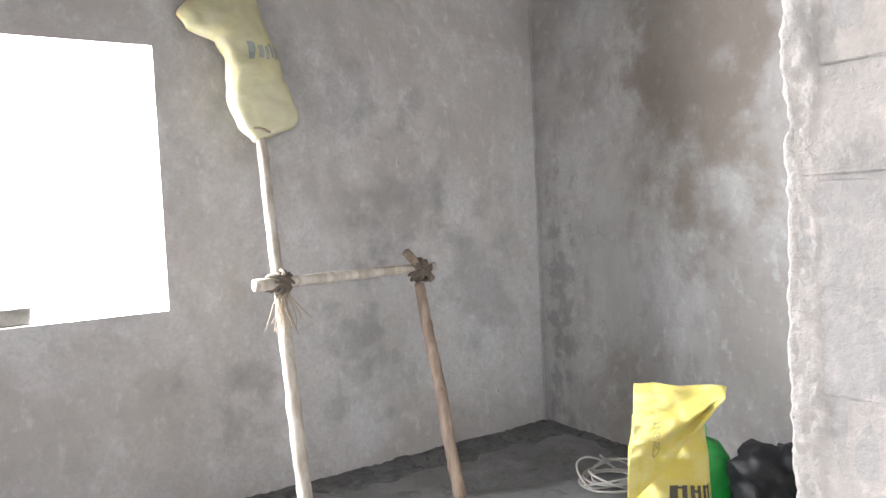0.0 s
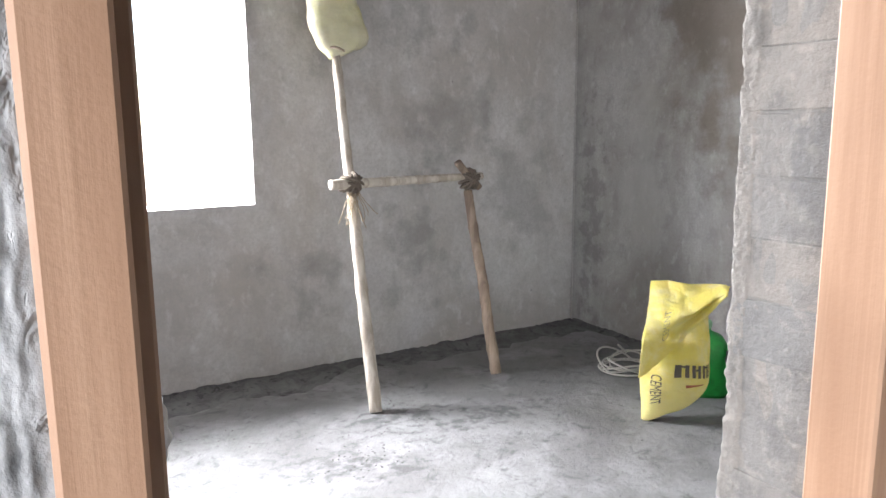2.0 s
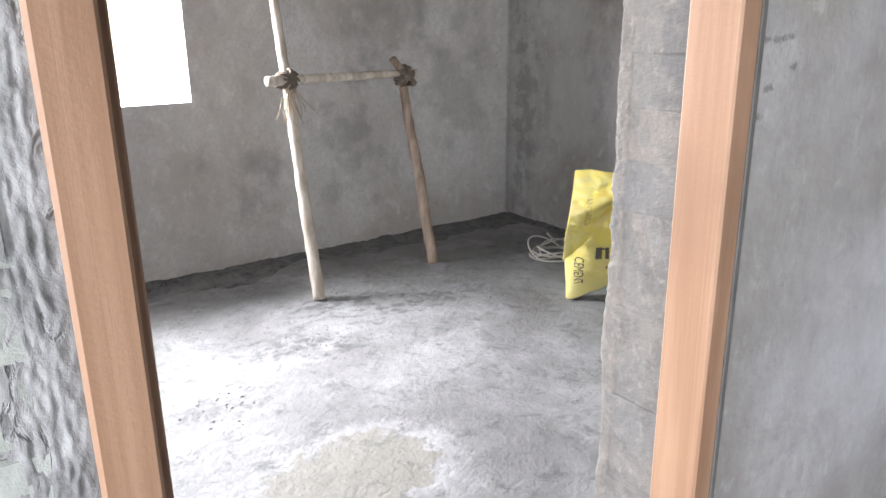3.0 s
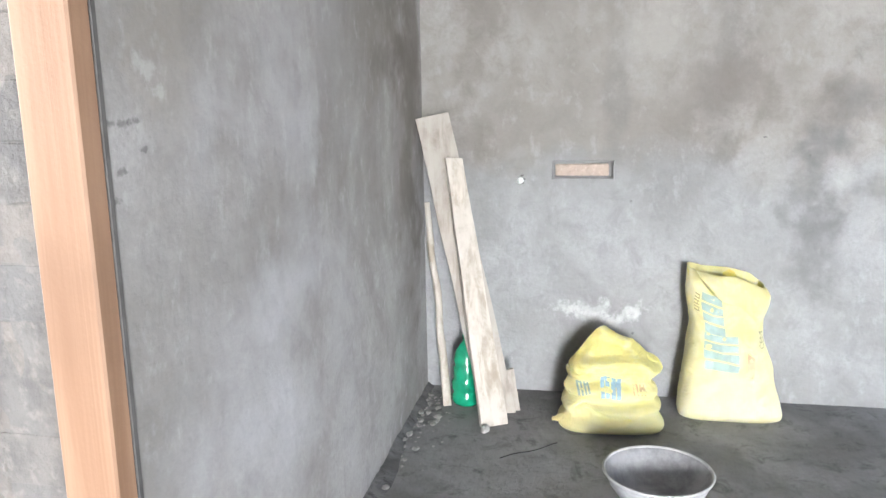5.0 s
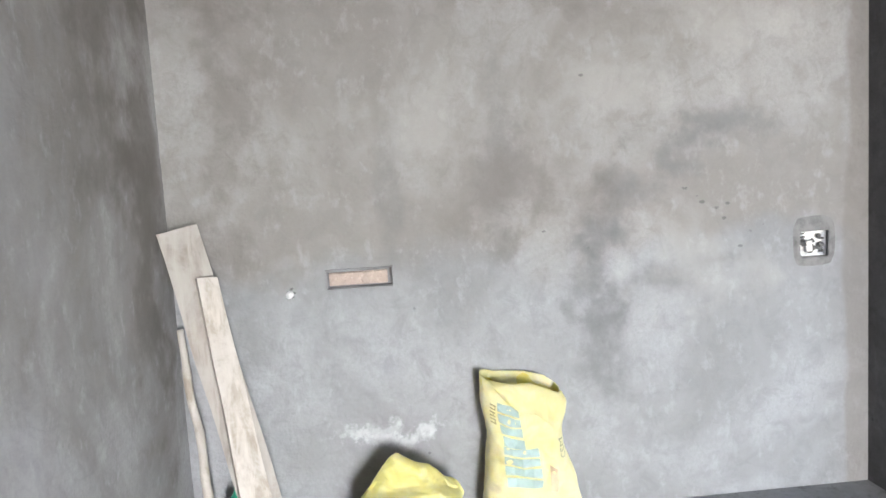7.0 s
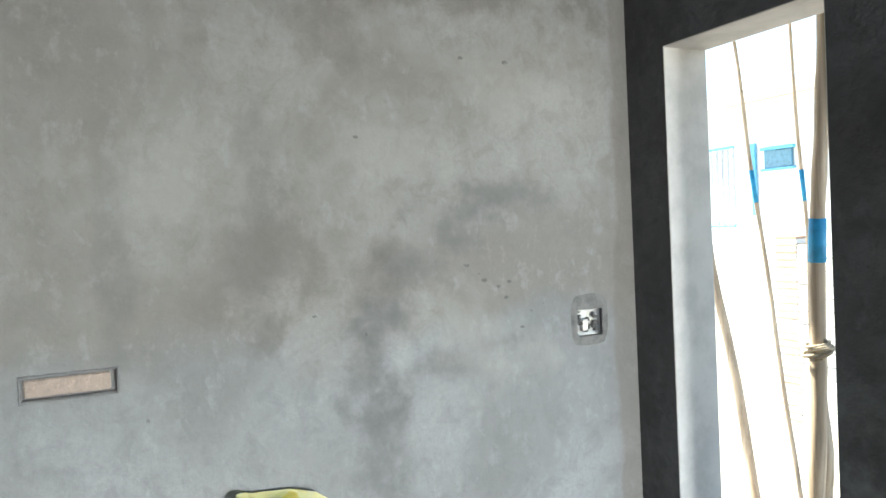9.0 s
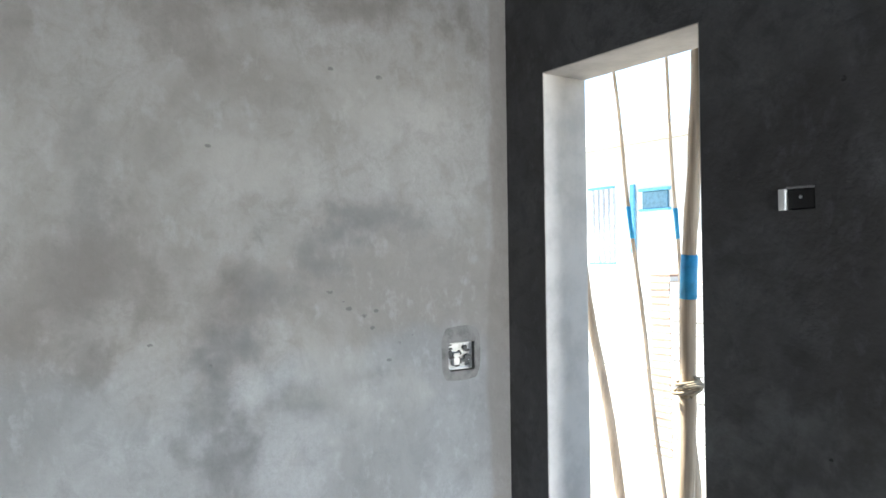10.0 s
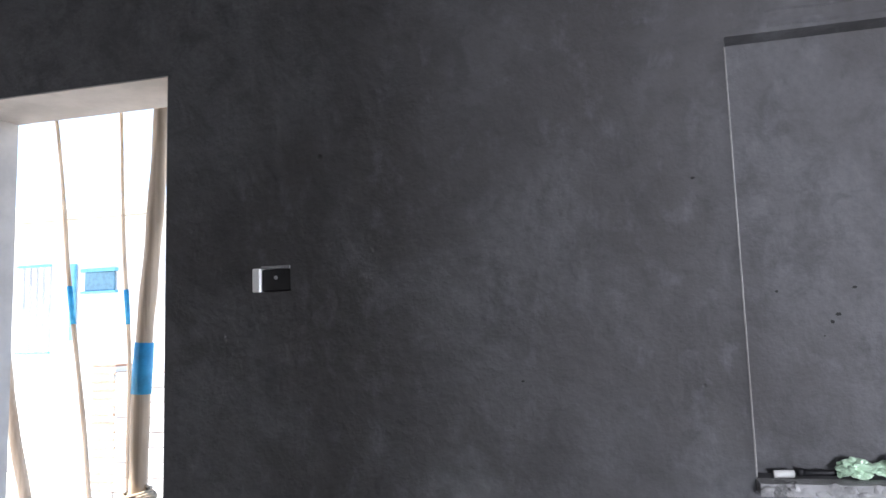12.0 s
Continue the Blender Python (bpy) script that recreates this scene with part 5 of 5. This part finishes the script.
def house():
    ob = thing("house", "whitewashed house across the yard with blue window", "house")
    bm = bmesh.new()
    box(bm, (4.0, -13.2, -0.16), (13.5, -9.0, 3.0), 0.02)
    part("wall", bm, M_WASH, ob)
    bm = bmesh.new()
    box(bm, (3.8, -13.4, 3.0), (13.7, -8.7, 3.14), 0.02)
    part("roof_slab", bm, M_WASH, ob)
    for x, z0, z1, w in ((6.93, 2.06, 2.30, 0.44), (5.2, 0.9, 2.1, 0.7)):
        bm = bmesh.new()
        box(bm, (x, -8.995, z0), (x + w, -8.96, z1), 0.01)
        win = part("window", bm, M_GLASSY, ob, "dark blue window")
        for name, lo, hi in (("window_head", (x - 0.04, -8.99, z1), (x + w + 0.04, -8.93, z1 + 0.04)), ("window_sill", (x - 0.04, -8.99, z0 - 0.03), (x + w + 0.04, -8.93, z0))):
            bm = bmesh.new()
            box(bm, lo, hi, 0.005)
            part(name, bm, M_PALE_BLUE, win)
    for x in (7.90, 8.0, 8.1, 8.2, 8.3):
        bm = bmesh.new()
        box(bm, (x, -8.99, 1.30), (x + 0.025, -8.95, 2.42), 0.004)
        part("grille_bar", bm, M_GRILLE, ob)
    for z in (1.30, 2.40):
        bm = bmesh.new()
        box(bm, (7.85, -8.95, z), (8.37, -8.92, z + 0.03), 0.004)
        part("grille_rail", bm, M_PALE_BLUE, ob)
    bm = bmesh.new()
    box(bm, (7.50, -8.99, 1.45), (7.58, -8.94, 2.42), 0.01)
    part("pilaster", bm, M_PALE_BLUE, ob, "sky-blue painted pilaster")
    return ob


house()


def block_stack():
    """A rough yard wall end: thin red clay courses bedded in pale mortar, then whitewashed blocks."""
    ob = thing("block_stack", "low yard wall of whitewashed blocks and red clay courses", "wall")
    rng = random.Random(5)

    def pieces(name, size, material, x, y, pitch, count, up):
        bm = bmesh.new()
        box(bm, (-size[0] / 2, -size[1] / 2, 0.0), (size[0] / 2, size[1] / 2, size[2]), 0.003)
        first = part(name, bm, material, ob)
        for k in range(count):
            o = first if k == 0 else new(name, first.data)
            o.parent = ob
            o.location = (x + rng.uniform(-0.006, 0.006), y + rng.uniform(-0.003, 0.003), up + k * pitch)
            o.rotation_euler = (0, 0, rng.uniform(-0.02, 0.02))

    pieces("mortar_bed", (0.186, 0.19, 0.036), M_WASH, 4.22, -5.6, 0.055, 26, -0.16)
    pieces("clay_tile", (0.192, 0.196, 0.0185), M_CLAY, 4.22, -5.6, 0.055, 26, -0.1238)
    for col in (1, 2, 3):
        pieces("block", (0.207, 0.21, 0.091), M_WASH, 4.225 - col * 0.209, -5.605, 0.098, 14, -0.16)
        pieces("joint", (0.205, 0.200, 0.0065), M_JOINT_PALE, 4.225 - col * 0.209, -5.605, 0.098, 14, -0.0688)
    return ob


M_JOINT_PALE = simple("sandy_joint", (0.34, 0.27, 0.21), 0.95)
block_stack()
bm = bmesh.new()
box(bm, (1.83, -3.20, -0.16), (2.515, -3.035, 0.06), 0.01)
tagged(mesh_object("doorstep", bm, M_MORTAR), "rough brick and mortar doorstep", kind="structure")

# ---- bricks of the raw walls ----
def brick_face(parent, origin, along, normal, lengths, course, rows, joint, proud, seed, material, bevel=0.004):
    """Courses of bricks whose faces stand a little proud of the mortar, each an object of its own."""
    rng = random.Random(seed)
    along, normal = Vector(along), Vector(normal)
    for row in range(rows):
        run, i = (0.0 if row % 2 else -lengths[0] * 0.5), 0
        total = lengths[1]
        while run < total:
            n = lengths[0]
            a, b = max(0.0, run), min(total, run + n - joint)
            run += n
            if b - a < 0.025:
                continue
            h = course - joint
            bm = bmesh.new()
            depth = proud * rng.uniform(0.45, 1.25)
            made = bmesh.ops.create_cube(bm, size=1.0)["verts"]
            for v in made:
                s, d, z = v.co.x + 0.5, v.co.y + 0.5, v.co.z + 0.5
                q = Vector(origin) + along * (a + (b - a) * s + rng.uniform(-0.004, 0.004)) + normal * (depth * d - 0.009 * (1 - d) + rng.uniform(-0.001, 0.001))
                q.z = origin[2] + row * course + z * h + rng.uniform(-0.003, 0.003)
                v.co = q
            bmesh.ops.recalc_face_normals(bm, faces=bm.faces[:])
            bmesh.ops.bevel(bm, geom=bm.edges[:], offset=bevel, segments=1, affect="EDGES", profile=0.5)
            part("brick", bm, material, parent)


brick_face(jamb_wall, (0.451, 0.100, 0.018), (0, 1, 0), (-1, 0, 0), (0.40, 0.160), 0.0955, 22, 0.0035, 0.0032, 4, M_JAMB, 0.0014)
brick_face(wall_rough, (-0.568, 0.012, 0.015), (-1, 0, 0), (0, -1, 0), (0.215, 1.0), 0.079, 28, 0.005, 0.006, 9, M_BRICK_PALE)


def mortar_smear(name, parent, place, nu, nv, seed, height, material=None, grain=(1.7, 14.0)):
    """A ragged skin of squeezed-out mortar."""
    bm = bmesh.new()
    grid = []
    for j in range(nv + 1):
        row = []
        for i in range(nu + 1):
            u, v = i / nu, j / nv
            q = Vector((u * grain[0] + seed, v * grain[1], seed))
            h = 0.55 * fold(q * 1.1) + 0.7 * noise.noise(q * 2.3) + 0.4 * noise.noise(Vector((u * 9, v * 50, seed)))
            edge = min(1, 3.0 * (1 - abs(2 * u - 1)))
            row.append(bm.verts.new(place(u, v, height * (h * 0.9 + 0.15) * edge - 0.004)))
        grid.append(row)
    for a, b in zip(grid, grid[1:]):
        for i in range(nu):
            bm.faces.new((a[i], a[i + 1], b[i + 1], b[i]))
    return part(name, bm, material or M_MORTAR, parent, "ragged squeezed-out mortar", True)


def leaning_reveal(u, v, h):
    """The raw reveal behind the frame: its ragged back edge is proudest at waist height, then turns the corner."""
    lean = min(0.06, max((2.10 * v - 1.06) * 0.13, (1.03 - 2.10 * v) * 0.25))
    if u < 0.8:
        k = u / 0.8
        return Vector((-0.469 + (0.046 - lean) * k + h * 0.9, 0.102 + 0.163 * k, 2.10 * v))
    k = (u - 0.8) / 0.2
    edge = -0.423 - lean
    return Vector((edge + (-0.60 - edge) * k + h * 0.5 * (1 - k), 0.265 + 0.006 * k + h * 0.4, 2.10 * v))


mortar_smear("mortar_smear", wall_rough, lambda u, v, h: Vector((-0.535 - (0.068 + 0.03 * noise.noise(Vector((0, v * 9, 4)))) * u, 0.003 - h, 2.10 * v)), 36, 800, 3, 0.0030, None, (6.0, 52.0))
mortar_smear("mortar_smear", wall_rough, lambda u, v, h: Vector((-0.575 - 0.40 * u, 0.003 - h * 0.8 - 0.003, 1.13 + 0.05 * math.sin(u * 7) * (1 - v) + 0.95 * v)), 90, 300, 6, 0.0026, None, (30.0, 46.0))
# Reveal edge gets a paler mortar to imitate window light on it.
mortar_smear("mortar_edge", wall_rough, leaning_reveal, 40, 700, 11, 0.012, mortar_material("window_lit_mortar", 0.50), (4.0, 60.0))
def crumbled_edge(parent, x, y0, y1, top, seed):
    """A porous, lumpy bead of mortar along a raw brick edge."""
    bm, grid = bmesh.new(), []
    for j in range(int(top / 0.004)):
        row, z = [], j * 0.004
        reach = 0.010 * noise.noise(Vector((seed, z * 5, 0))) + 0.006 * noise.noise(Vector((seed, z * 23, 3))) + 0.003 * noise.noise(Vector((seed, z * 71, 6)))
        for i in range(11):
            u = i / 10
            q = Vector((u * 4.0, z * 120, seed))
            h = 0.002 + 0.0016 * noise.noise(q) + 0.0022 * noise.noise(q * 2.3) - 0.012 * max(0, noise.noise(q * 0.8 + Vector((7, 0, 0))) - 0.25)
            h = h * min(1, 6 * u) - 0.003 * (u > 0.95) - 0.002 * (u < 0.05)
            row.append(bm.verts.new((x - h, y0 + (y1 - y0 + reach) * u, z + 0.002 * noise.noise(q * 1.7))))
        row.append(bm.verts.new((x + 0.014, y1 + reach * 0.7, z)))
        grid.append(row)
    for lo, hi in zip(grid, grid[1:]):
        for i in range(11):
            bm.faces.new((lo[i], lo[i + 1], hi[i + 1], hi[i]))
    return part("mortar_edge", bm, M_JAMB, parent, "crumbled porous mortar edge", True)


crumbled_edge(jamb_wall, 0.4485, 0.236, 0.270, 2.11, 15)
mortar_smear("mortar_smear", jamb_wall, lambda u, v, h: Vector((0.4484 - 0.6 * h, 0.099 + 0.155 * u, 2.10 * v)), 20, 300, 21, 0.006, M_JAMB)
